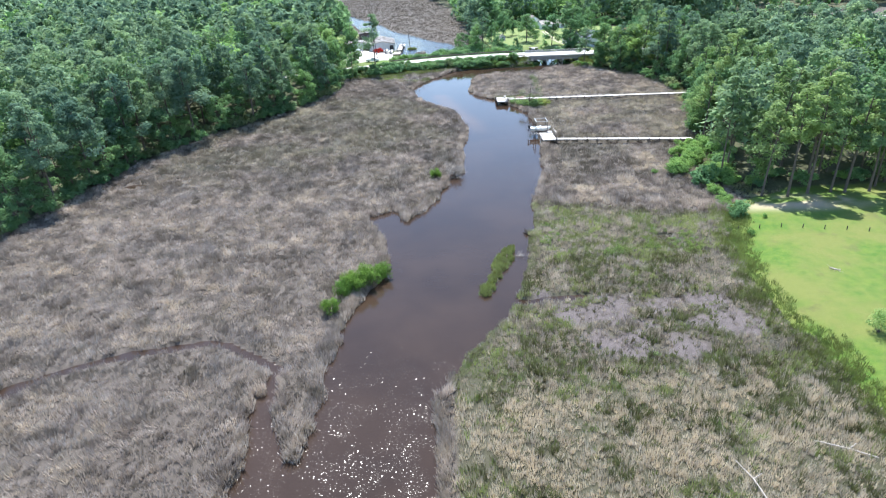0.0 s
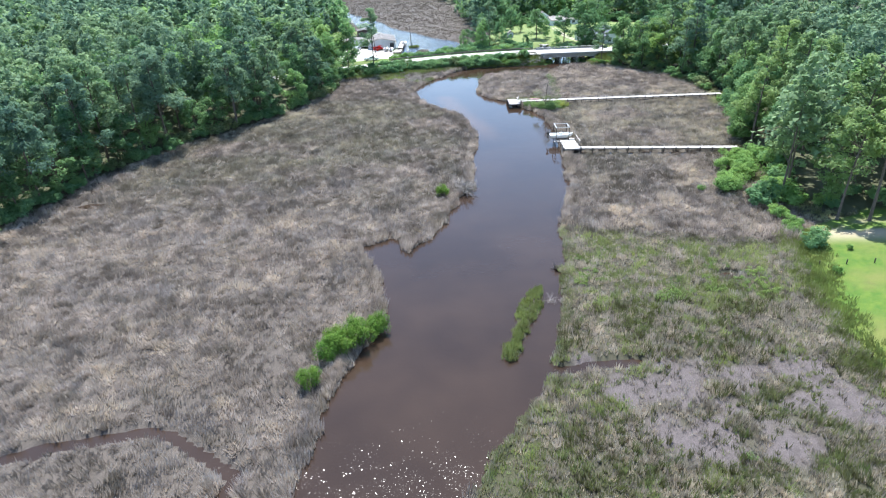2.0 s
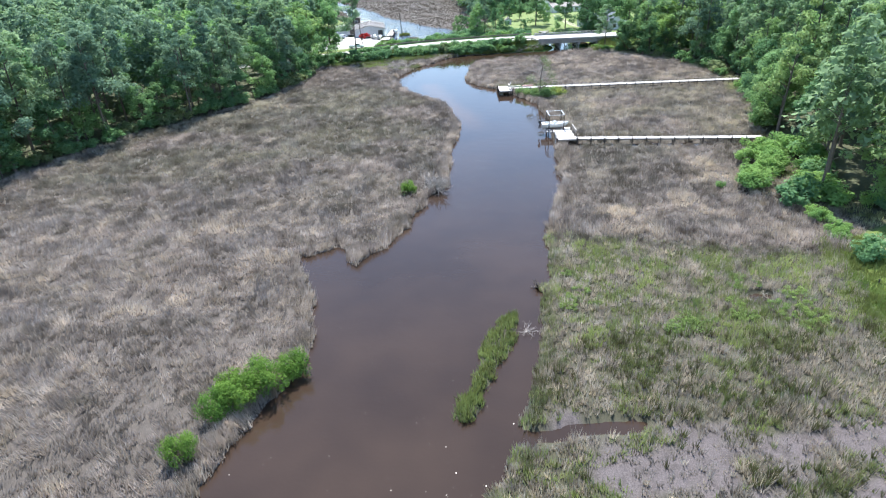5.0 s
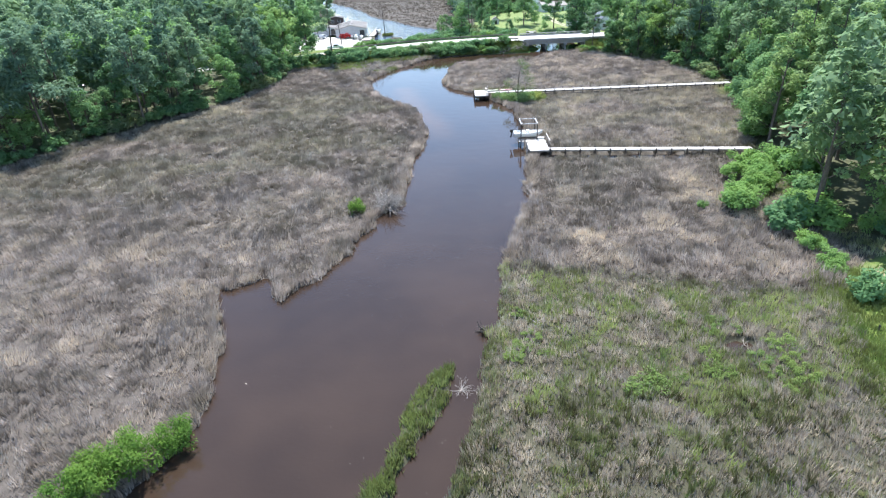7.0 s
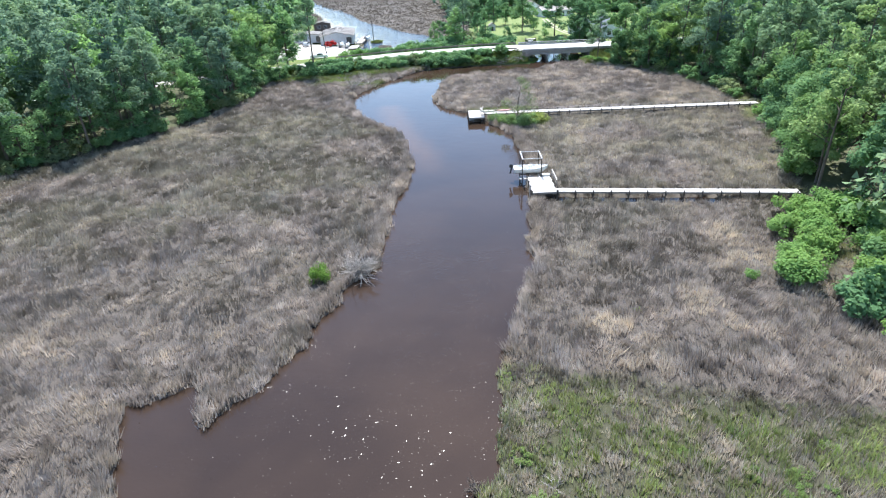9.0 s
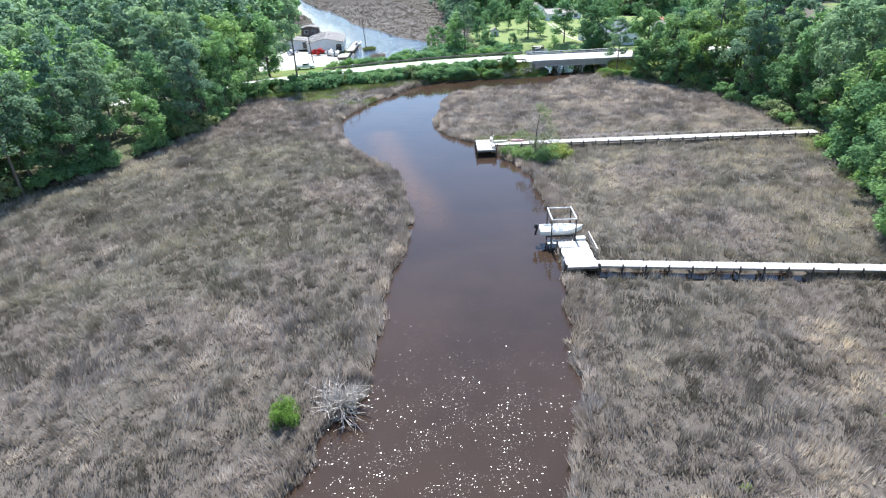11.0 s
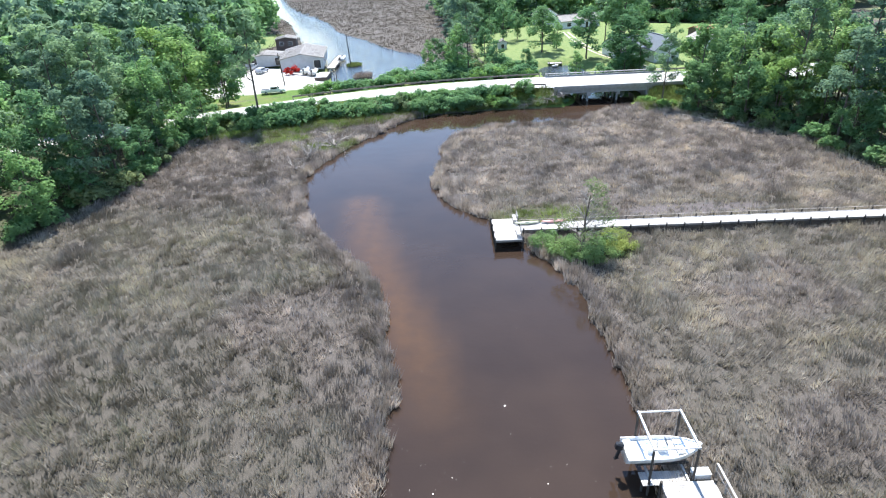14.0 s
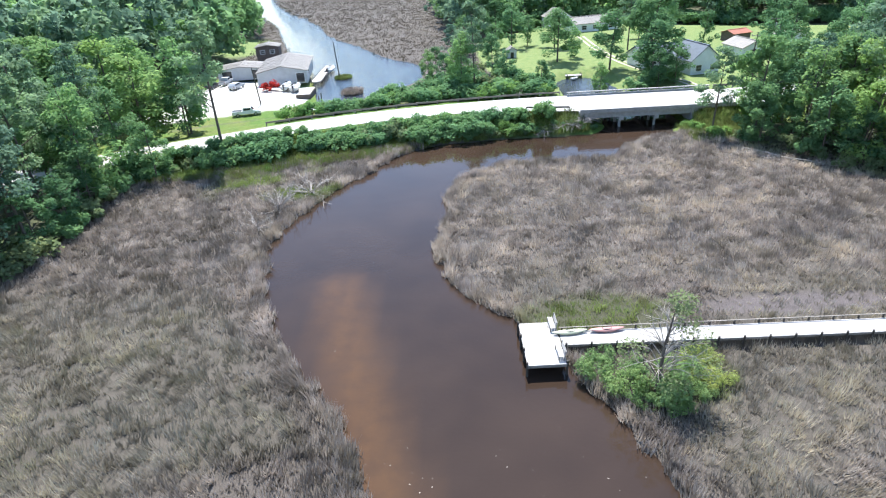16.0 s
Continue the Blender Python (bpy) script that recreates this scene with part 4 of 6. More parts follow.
hedge([(52.4, 239.5), (53.6, 236.5), (55.5, 234), (58, 232)], 0.8, [LIMES, LIMES, SAGES], 0.4, 0.8, "low bright green weeds on the bank by the bridge", "bridge bank weeds", 1.2)
hedge([(60.5, 230), (63, 226), (70, 214.5), (75, 200), (75, 185)], 2.6, [SHRUBS, SHRUBS, SAGES], 0.8, 1.5, "leafy undergrowth shrub at the marsh edge", "marsh edge shrubs", 1.2)
hedge([(48.5, 112), (51.5, 117.5), (56, 126), (60.5, 131)], 1.1, [LIMES], 0.85, 1.55, "bright green leafy thicket shrub at the marsh edge", "bright thicket shrubs", 2.0)
hedge([(51.5, 106.5), (57, 114), (62, 124)], 1.3, [LIMES, LIMES, SHRUBS], 1.0, 1.8, "tall bright green shrub before the pines", "bright thicket shrubs", 2.5)
hedge([(63, 139), (71, 161), (75.5, 178)], 3.4, [SHRUBS, LIMES], 0.8, 1.4, "leafy undergrowth shrub below the eastern trees", "marsh edge shrubs", 1.3)
hedge([(52, 102), (60, 105), (75, 105), (92, 103)], 3.6, [SHRUBS, LIMES], 0.7, 1.3, "low green shrub under the lawn-side pines", "lawn edge shrubs", 2.0)
hedge([(-84, 82), (-81, 92), (-77, 112), (-73.5, 134), (-63, 158), (-54.5, 167.5), (-44, 187.5), (-38, 206), (-38, 222), (-39, 228)], 2.6, [SHRUBS, SHRUBS, SAGES], 0.7, 1.6, "shady green undergrowth shrub at the woods' foot", "western undergrowth", 1.1)
hedge([(51.5, 105), (51, 98), (50.5, 93)], 1.5, [LIMES], 0.45, 0.9, "bright green leafy shrub between lawn and marsh", "bright thicket shrubs", 1.0)
hedge([(36, 350), (50, 369), (80, 367), (104, 347), (150, 337)], 3.4, [SHRUBS], 1.6, 2.8, "leafy undergrowth shrub at the back of the yards", "yard edge shrubs", 1.5)
bush("round_bush", SHRUBS[2], 50.2, 90.6, 1.3, "rounded dense dark green bush at the lawn corner", "", 0.9)
bush("sapling", LIMES[1], 48.6, 82.5, 0.55, "small spindly green sapling at the lawn edge", "lawn saplings", 0.7)
bush("sapling", LIMES[2], 53.5, 88.0, 0.4, "small spindly green sapling at the lawn edge", "lawn saplings", 0.7)
bush("sapling", shrub_mesh(449, 1500, 0.17, FRESH, 3.6, 16, 0.32), 50.5, 54.5, 1.0, "pale grey-green willow shrub on the lawn edge", "", 0.9)
for k, (x, y, s) in enumerate(((-15.2, 68.9, 1.35), (-13.4, 70.2, 1.5), (-11.6, 72.2, 1.55), (-10.2, 74.3, 1.3), (-14.4, 71.0, 1.3))):
    bush("bank_bush", BANKS[k % 3], x, y, s, "vivid green leafy bush overhanging the creek bank", "creek bank bushes", 0.75)
bush("bank_bush", BANKS[1], -16.1, 64.4, 1.15, "small vivid green bush on the creek bank", "", 0.7)
bush("bank_bush", BANKS[0], -2.0, 115.8, 1.05, "green leafy bush beside bleached brush on the bank", "", 0.8)
bush("bank_bush", LIMES[3], 43.0, 113.0, 0.55, "small yellow-green bush in the dry marsh", "", 0.9)
for x, y, s in ((30, 108, 0.3), (16.6, 98.6, 0.45), (17.8, 86.0, 0.75), (18.6, 83.5, 0.5), (24, 84, 0.35), (32, 88, 0.5), (36, 86, 0.55), (38, 90, 0.5), (28, 90, 0.35), (33, 80, 0.4), (20, 94, 0.35), (26, 79, 0.4), (40, 83, 0.5), (24, 53, 0.35), (38, 47, 0.35), (34, 41, 0.4), (30, 39.5, 0.4), (38.7, 83.7, 1.0), (36.3, 81.8, 0.8), (38.7, 81.6, 0.8), (36.3, 80.3, 0.7), (32.2, 80.4, 0.9), (32.4, 82.7, 0.7), (26.2, 79.1, 1.1), (25.0, 78.5, 0.8), (33.6, 86.3, 0.6), (34.7, 87.5, 0.6), (28.8, 80.1, 0.6), (16.3, 83.9, 0.8), (15.8, 83.1, 0.7), (16.6, 84.8, 0.7), (16.7, 89.9, 0.6), (38.8, 79.7, 0.8), (37.2, 78.3, 0.7)):
    bush("marsh_bush", CLUMPS[int(rng.integers(3))], x, y, s * 0.6, "low fresh green clump growing in the wet meadow", "wet meadow clumps", 1.7)
for k, (x, y, s) in enumerate(((21.6, 176.8, 1.0), (23.5, 174.6, 1.1), (26.5, 173.6, 1.25), (22.6, 178.4, 0.8), (28.0, 175.8, 1.15), (24.8, 176.6, 0.9), (24.6, 173.2, 0.7), (26.8, 172.4, 0.75), (29.0, 173.8, 0.7))):
    bush("bank_bush", DOCKSIDE[k % 3], x, y, s * 1.05, "grey-green leafy bush below the dock tree", "dock tree bushes", 0.85)
for k in range(7):
    a = k * 0.9
    bush("marsh_bush", WEEDS[k % 2], 30.2 + 1.1 * math.cos(a) * (k > 0), 176.3 + 1.5 * math.sin(a) * (k > 0), 0.9, "yellow-green soft weed clump by the dock", "dock weeds", 1.0)


# ---- standing and fallen dead wood ----
def branches(seed, reach, count, rise, thick, bm=None, at=(0, 0, 0)):
    """Bare forked limbs."""
    r = np.random.default_rng(seed)
    bm = bm or bmesh.new()
    for k in range(count):
        a, e = r.uniform(0, 2 * np.pi), r.uniform(*rise)
        L = reach * r.uniform(0.5, 1.0)
        d = Vector((math.cos(a) * math.cos(e), math.sin(a) * math.cos(e), math.sin(e)))
        p0, p1 = Vector(at), Vector(at) + d * L * 0.55 + Vector(r.normal(size=3) * 0.08 * L)
        p2 = Vector(at) + d * L + Vector((0, 0, -0.12 * L))
        tube([p0, p1, p2], [thick, thick * 0.65, thick * 0.2], 5, bm, False)
        for j in range(4):
            f = p1.lerp(p2, r.random())
            tube([f, f + (d + Vector(r.normal(size=3) * 0.7)) * L * 0.28], [thick * 0.4, thick * 0.12], 4, bm, False)
    return bm


def brush(name, x, y, seed, reach, count, rise, thick, label, group=""):
    ob = part(name, branches(seed, reach, count, rise, thick), DEAD, None, label)
    ob.matrix_basis = pose(x, y, max(0.05, height_at(x, y)), 0, 0, seed * 37 % 360)
    return tagged(ob, category="dead branches", group=group)


brush("dead_brush", 1.9, 117.2, 3, 2.7, 90, (0.1, 1.2), 0.07, "tangle of bleached bare branches on the creek bank")
brush("fallen_tree", -8.6, 218.6, 5, 4.6, 24, (0.0, 0.9), 0.09, "fallen bleached bare tree lying over the bank", "fallen trees")
brush("fallen_tree", -12.0, 213.6, 6, 3.8, 24, (0.1, 1.0), 0.08, "bleached bare fallen limbs in the marsh grass", "fallen trees")
brush("fallen_tree", -13.4, 207.5, 7, 3.2, 14, (0.1, 0.9), 0.07, "bleached bare fallen limbs in the marsh grass", "fallen trees")
brush("dead_brush", 11.2, 79.6, 8, 1.2, 22, (0.0, 0.5), 0.018, "small dead branches caught beside the grassy islet")
brush("dead_brush", 1.6, 233.4, 9, 2.2, 14, (0.0, 0.8), 0.06, "grey dead brush on the bank below the shrubs")
for k, (x, y) in enumerate(((28.6, 240.2), (31.2, 240.6), (33.6, 240.9), (35.2, 241.8))):
    brush("dead_brush", x, y, 10 + k * 7, 2.3, 40, (0.02, 0.45), 0.05, "pile of bleached storm debris beside the bridge", "bridge debris")
for k, (x, y) in enumerate(((55.0, 226.0), (56.8, 225.2), (58.6, 223.6), (60.6, 222.2))):
    brush("dead_brush", x, y, 31 + k * 5, 1.9, 34, (0.0, 0.25), 0.045, "low bleached drift branches along the marsh edge", "marsh edge drift")
brush("dead_brush", 35.5, 242.0, 14, 3.0, 40, (0.05, 0.6), 0.06, "pile of bleached storm debris beside the bridge")
brush("dead_brush", 13.4, 87.6, 11, 0.9, 30, (0.1, 1.2), 0.05, "dark stub of dead branches at the creek edge").data.materials[0] = BARK
brush("dead_brush", 18.6, 87.3, 12, 1.0, 12, (0.1, 0.9), 0.04, "pale dead sprigs in the green marsh")
brush("dead_brush", 36, 84.3, 13, 0.9, 8, (0.05, 0.5), 0.02, "bare fallen twigs beside a mud pool")
brush("fallen_tree", -41.5, 214, 15, 5.5, 10, (0.3, 1.2), 0.09, "bleached dead branches hanging at the woods' edge", "fallen trees")
for k, (x0, y0, x1, y1) in enumerate(((25.7, 36.6, 26.6, 32.2), (56.2, 227.3, 61.2, 221.0), (60.5, 221.5, 64.5, 218.6), (34.2, 38.6, 38.8, 36.4))):
    bm = tube([(x0, y0, 0.75), ((x0 + x1) / 2 + 0.25, (y0 + y1) / 2, 0.7), (x1, y1, 0.62)], [0.04, 0.075, 0.06], 7)
    tube([((x0 + x1) / 2 + 0.25, (y0 + y1) / 2, 0.7), ((x0 + x1) / 2 + 1.2, (y0 + y1) / 2 + 0.5, 0.85)], [0.07, 0.03], 5, bm)
    tagged(part("driftwood_log", bm, DEAD), "bleached driftwood log lying on the marsh grass", "log", "driftwood logs")
tagged(part("fallen_branch", branches(21, 0.9, 7, (0.05, 0.5), 0.06), DEAD), "grey broken branch lying on the lawn", "branch").matrix_basis = pose(54.2, 69.6, height_at(54.2, 69.6) + 0.05)

# small tree beside the second dock, half bare
tree = thing("half_bare_tree", "half-bare small tree with pale branches beside the dock", "tree", pose(25.6, 173.9, 0.3) @ Matrix.Scale(1.42, 4))
part("trunk", branches(35, 2.6, 6, (0.2, 0.8), 0.05, tube([(0, 0, -0.2), (0.1, 0.1, 1.4), (0.2, 0.3, 3.2), (0.5, 0.4, 5.2)], [0.15, 0.12, 0.08, 0.03], 7), (0.1, 0.1, 1.2)), BARK, tree, "dark lower trunk")
for k, (x, y, z) in enumerate(((0.12, 0.16, 1.9), (0.15, 0.22, 2.6), (0.2, 0.3, 3.2), (0.32, 0.34, 3.9), (0.42, 0.38, 4.6))):
    part("bare_branch", branches(31 + k, 2.6 - 0.33 * k, 9, (0.15, 1.2), 0.032, None, (x, y, z)), DEAD, tree, "bleached bare forked limb")
r = np.random.default_rng(5)
cs = np.array([(1.2, 0.6, 4.6), (0.6, 0.3, 6.0), (1.8, 0.2, 3.6), (-1.4, 0.4, 3.0), (2.0, -0.8, 2.6), (0.2, -1.2, 2.4), (1.4, 1.2, 5.2)])
v = leaf_cloud(r, cs, np.array([0.8, 0.7, 0.9, 0.8, 0.9, 0.9, 0.7]), 1500, 0.14, 0.8)
o = new("crown", mesh_of("crown", v, np.arange(len(v)).reshape(-1, 3), SAGE, dict(tint=np.full(len(v), 0.5))))
o.parent = tree


# ---- single trees ----
for x, y, s, kind, label in (
        (-26.0, 235.3, 1.1, "p", "tall slender pine standing beside the road"), (-37.5, 251.5, 1.3, "o", "dense dark green tree on the road verge"),
        (-45.5, 249.5, 1.15, "o", "leafy green tree on the road verge"), (-52, 244, 1.0, "p", "green pine on the road verge"),
        (-49, 262, 0.85, "o", "green tree at the edge of the gravel lot"), (-55, 276, 0.95, "o", "green tree beside the gravel lot"),
        (55.4, 235.2, 0.76, "p", "slender young pine standing in front of the bridge"), (41, 295.5, 0.95, "w", "large green shade tree on the lawn"),
        (58, 277, 1.3, "w", "spreading grey-green oak before the white house"), (51, 283, 1.0, "w", "leafy oak before the white house"), (32, 318, 0.8, "w", "round green tree on the lawn"),
        (37, 321, 0.65, "o", "small green tree on the lawn"), (15.5, 272, 0.95, "o", "tall green tree in the thicket behind the road"), (18.5, 276, 1.05, "p", "pine in the thicket behind the road"),
        (12, 279, 0.6, "o", "green tree in the thicket"), (24, 303, 0.6, "o", "thin green tree at the yard edge"), (27, 312, 0.6, "o", "thin green tree at the yard edge"),
        (20, 296, 0.6, "p", "small pine at the yard edge"), (74, 312, 0.9, "o", "shade tree behind the white house"), (62, 306, 0.9, "p", "pine behind the white house"), (80, 330, 1.0, "o", "shade tree in the back yard"),
        (70, 322, 0.9, "o", "shade tree in the back yard"), (86, 276, 0.9, "o", "green tree beside the road"), (94, 284, 1.0, "o", "green tree beside the road"), (104, 276, 1.1, "o", "green tree beside the road"),
        (78, 258, 0.75, "o", "green tree at the bridge's end"), (90, 262, 1.0, "o", "green tree at the bridge's end"), (99, 262, 1.0, "p", "green pine at the bridge's end"),
        (63.5, 241.0, 0.7, "o", "dense green tree crowding the bridge's end"), (67, 238.5, 0.9, "o", "dense green tree crowding the bridge's end"), (69, 239, 1.05, "o", "dense green tree crowding the bridge's end"), (75, 238.5, 1.1, "o", "dense green tree beside the road"), (82, 239, 1.1, "p", "tall pine beside the road"),
        (66, 231, 0.9, "o", "dense green tree at the marsh head"), (73, 230, 1.1, "o", "dense green tree at the marsh head"), (72, 258.5, 0.6, "o", "small green tree past the bridge"),
        (-58, 250, 1.0, "o", "green tree on the road verge"), (-34, 227, 0.7, "o", "dense green tree below the road"), (-40, 230, 0.9, "o", "dense green tree below the road"),
        (24, 292, 0.7, "o", "grey-green tree beside the inlet"), (10, 292, 0.55, "o", "grey-green tree beside the far reach"), (14, 302, 0.6, "p", "small pine beside the far reach"), (46, 300, 0.6, "o", "round tree on the lawn"),
        (45, 268, 0.55, "o", "small green tree beside the inlet"), (56, 264, 0.6, "o", "small green tree beside the inlet"), (33, 272, 0.5, "o", "small green tree in the thicket"),
        (44, 316, 0.8, "w", "broad shade tree on the far lawn"), (66, 300, 0.9, "w", "broad oak behind the white house"), (24, 330, 0.8, "w", "broad tree at the lawn edge"), (18, 318, 0.8, "o", "green tree at the marsh side of the lawn"), (30, 345, 0.9, "w", "broad tree at the back of the lawn"), (78, 296, 0.8, "o", "green tree beside the garage"), (99, 303, 0.9, "w", "broad green tree beside the outbuildings"), (112, 285, 1.1, "w", "broad green tree beside the road"), (84, 268, 0.8, "o", "green tree at the roadside"), (8, 286, 0.55, "o", "small tree at the water's edge"), (16, 284, 0.6, "o", "small tree in the thicket"), (26, 278, 0.6, "o", "small tree in the thicket"),
        (62.4, 97.5, 1.1, "p", "tall pine with a bare trunk at the lawn edge"), (73.2, 98.2, 1.15, "p", "tall leaning pine with a bare trunk at the lawn edge"), (71, 98.8, 1.0, "p", "tall pine with a bare trunk at the lawn edge"), (82, 97, 1.1, "p", "tall pine with a bare trunk at the lawn edge"),
        (-44.0, 246.8, 1.15, "y", "broad leaning green tree on the road verge"), (-37.2, 249.4, 1.0, "o", "dense dark green tree leafy to the ground"), (-50, 259, 1.25, "y", "broad bright green tree behind the road"),
        (-57, 263, 1.25, "y", "broad bright green tree behind the road"), (-63, 256, 1.3, "y", "broad bright green tree behind the road"), (-70, 262, 1.3, "y", "broad bright green tree behind the road"),
        (-47.5, 232.5, 0.95, "o", "dense dark green tree hiding the road"), (-52, 233.5, 1.0, "w", "dense dark green tree hiding the road"), (-45, 227, 1.0, "o", "dense dark green tree below the road"), (-43, 223, 0.85, "o", "dense dark green tree at the marsh head"), (-50, 226, 1.1, "p", "tall grey-green pine at the marsh head"),
        (56.5, 269.5, 0.95, "w", "spreading grey-green oak shading the white house"), (60.5, 266.5, 0.55, "w", "small leafy tree before the white house"),
        (58.5, 99, 0.95, "p", "tall slender pine at the lawn edge"), (66.5, 98.4, 1.2, "p", "tall slender pine at the lawn edge"), (77.5, 98, 1.05, "p", "tall slender pine at the lawn edge"), (86, 98, 1.15, "p", "tall slender pine at the lawn edge"), (90, 97, 1.0, "p", "tall slender pine at the lawn edge"),
        (54.5, 108, 0.9, "p", "tall pine above the bright thicket"), (57.5, 112, 1.0, "p", "tall pine above the bright thicket")):
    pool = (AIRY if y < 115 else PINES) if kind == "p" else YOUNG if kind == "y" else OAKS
    plant("pine_tree" if kind == "p" else "broadleaf_tree", pool[rng.integers(len(pool))], x, y, s, label, "", rng.uniform(0, 360), None, 1.4 if kind in "wy" else 1.0)


edge = np.array([(-84, 78), (-81.5, 92), (-77.5, 112), (-74.5, 134), (-64, 159), (-55.5, 168), (-45, 188), (-39.5, 206), (-39.5, 222), (-41, 229)], float)
for a, b in zip(edge, edge[1:]):
    for k in range(int(np.linalg.norm(b - a) / 4.6)):
        x, y = a + (b - a) * (k + rng.random()) * 4.6 / np.linalg.norm(b - a) + (rng.random(2) - 0.5) * 2.5
        plant("understory_tree", OAKS[rng.integers(6)], x, y, rng.uniform(0.45, 0.85), "low leafy tree filling the foot of the western woods", "western understory trees", rng.uniform(0, 360), None, 1.15)
edge = np.array([(58, 232), (66, 223), (74, 212), (79, 196), (78, 182), (74, 166), (68, 152)], float)
for a, b in zip(edge, edge[1:]):
    for k in range(int(np.linalg.norm(b - a) / 3.0)):
        x, y = a + (b - a) * (k + rng.random()) * 3.0 / np.linalg.norm(b - a) + (rng.random(2) - 0.5) * 2.5
        plant("understory_tree", OAKS[rng.integers(6)], x, y, rng.uniform(0.45, 0.85), "low leafy tree filling the foot of the eastern woods", "eastern understory trees", rng.uniform(0, 360), None, 1.15)


# ---- docks ----
def boards(length, width, step=0.152, gap=0.012, bm=None, at=(0, 0, 0), along="x"):
    """A run of deck boards laid side by side."""
    r = np.random.default_rng(int(length * 10))
    bm = bm or bmesh.new()
    for k in range(int(length / step)):
        c = (k + 0.5) * step
        dz, dw = r.uniform(-0.006, 0.006), r.uniform(-0.03, 0.03)
        size = (step - gap, width + dw, 0.04) if along == "x" else (width + dw, step - gap, 0.04)
        box(size, (at[0] + c, at[1], at[2] + dz) if along == "x" else (at[0], at[1] + c, at[2] + dz), bm=bm)
    return bm


def dock(label, start, end, width, z, gap, rail, head):
    """A timber walkway from start to end with a wider head; head: (x0, x1, y0, y1)."""
    L, turn = math.dist(start, end), math.degrees(math.atan2(end[1] - start[1], end[0] - start[0]))
    ob = thing("dock", label, "dock")
    def place(o):
        o.matrix_basis = pose(start[0], start[1], 0, 0, 0, turn)
        return o
    place(part("walkway_decking", boards(L, width, at=(0, 0, z)), DECK, ob, "sun-bleached grey boards"))
    for s in (-1, 1):
        place(part("stringer", box((L, 0.06, 0.22), (L / 2, s * (width / 2 - 0.08), z - 0.14), bevel=0.005), WOOD_OLD, ob))
    for k in range(int(L / gap) + 1):
        for s in (-1, 1):
            top = z + (0.38 if rail and s > 0 else 0.28)
            place(part("post", tube([(k * gap + 0.3, s * (width / 2 + 0.07), -0.8), (k * gap + 0.3, s * (width / 2 + 0.07), top)], 0.085, 8), WOOD_DARK, ob))
        place(part("cross_beam", box((0.06, width + 0.3, 0.2), (k * gap + 0.42, 0, z - 0.34), bevel=0.005), WOOD_DARK, ob))
    if rail:
        place(part("hand_rail", box((L, 0.10, 0.045), (L / 2, width / 2 + 0.07, z + 0.40), bevel=0.006), WOOD_OLD, ob))
    x0, x1, y0, y1 = head
    part("head_decking", boards(y1 - y0, x1 - x0, at=((x0 + x1) / 2, y0, z), along="y"), DECK, ob, "sun-bleached grey boards")
    for x in (x0 + 0.04, x1 - 0.04):
        part("rim_joist", box((0.06, y1 - y0, 0.24), (x, (y0 + y1) / 2, z - 0.15), bevel=0.005), WOOD_OLD, ob)
    for y in (y0 + 0.03, y1 - 0.03):
        part("rim_joist", box((x1 - x0 - 0.16, 0.06, 0.24), ((x0 + x1) / 2, y, z - 0.15), bevel=0.005), WOOD_OLD, ob)
    rows_ = max(3, round((y1 - y0) / 2.1) + 1)
    for k in range(rows_):
        for x in (x0 - 0.02, x1 + 0.02):
            part("post", tube([(x, y0 + 0.15 + k * (y1 - y0 - 0.3) / (rows_ - 1), -1.0), (x, y0 + 0.15 + k * (y1 - y0 - 0.3) / (rows_ - 1), z + 0.25)], 0.10, 8), WOOD_DARK, ob)
    return ob


dock_a = dock("weathered grey timber dock reaching over the marsh to a boat lift", (27.0, 137.25), (58.8, 133.5), 1.35, 1.2, 2.4, False, (23.7, 27.1, 136.5, 142.6))
dock_b = dock("long sun-bleached timber dock with a low hand rail", (19.7, 180.7), (75.0, 180.0), 1.9, 1.2, 2.12, True, (16.4, 19.6, 177.3, 183.2))

# details on the first dock's head
ladder = thing("dock_ladder", "white dock ladder hanging on the timber head", "ladder")
for y in (137.6, 138.2):
    part("stile", tube([(23.5, y, -0.3), (23.5, y, 1.9)], 0.03, 6), ALU, ladder)
for k in range(6):
    part("rung", tube([(23.5, 137.6, 0.0 + 0.28 * k), (23.5, 138.2, 0.0 + 0.28 * k)], 0.02, 6), ALU, ladder)
rail_ = thing("dock_rail", "weathered wooden guard rail on the dock head", "railing")
part("top_rail", box((0.14, 4.4, 0.05), (27.4, 140.9, 2.15), bevel=0.008), DECK, rail_)
part("middle_rail", box((0.05, 4.4, 0.12), (27.35, 140.9, 1.7), bevel=0.006), WOOD_OLD, rail_)
for y in (138.8, 140.2, 141.6, 143.0):
    part("rail_post", box((0.1, 0.1, 1.0), (27.38, y, 1.65), bevel=0.006), WOOD_OLD, rail_)
step_ = thing("boarding_step", "low weathered boarding platform at the boat lift", "dock step")
part("decking", boards(2.9, 1.1, at=(22.6, 143.3 - 0.15, 0.95)), DECK, step_)
for x in (22.7, 25.4):
    part("post", tube([(x, 143.0, -1.0), (x, 143.0, 0.93)], 0.08, 7), WOOD_DARK, step_)
bench_box = thing("dock_box", "white storage box on the dock head", "storage box", pose(26.5, 143.2, 1.0))
part("support", box((1.3, 0.8, 0.3), (0, 0, -0.25), bevel=0.01), WOOD_DARK, bench_box)
part("box_body", box((1.1, 0.6, 0.42), (0, 0, 0.12), bevel=0.03), WHITE, bench_box)
part("lid", box((1.16, 0.66, 0.08), (0, 0, 0.37), bevel=0.025), WHITE, bench_box)
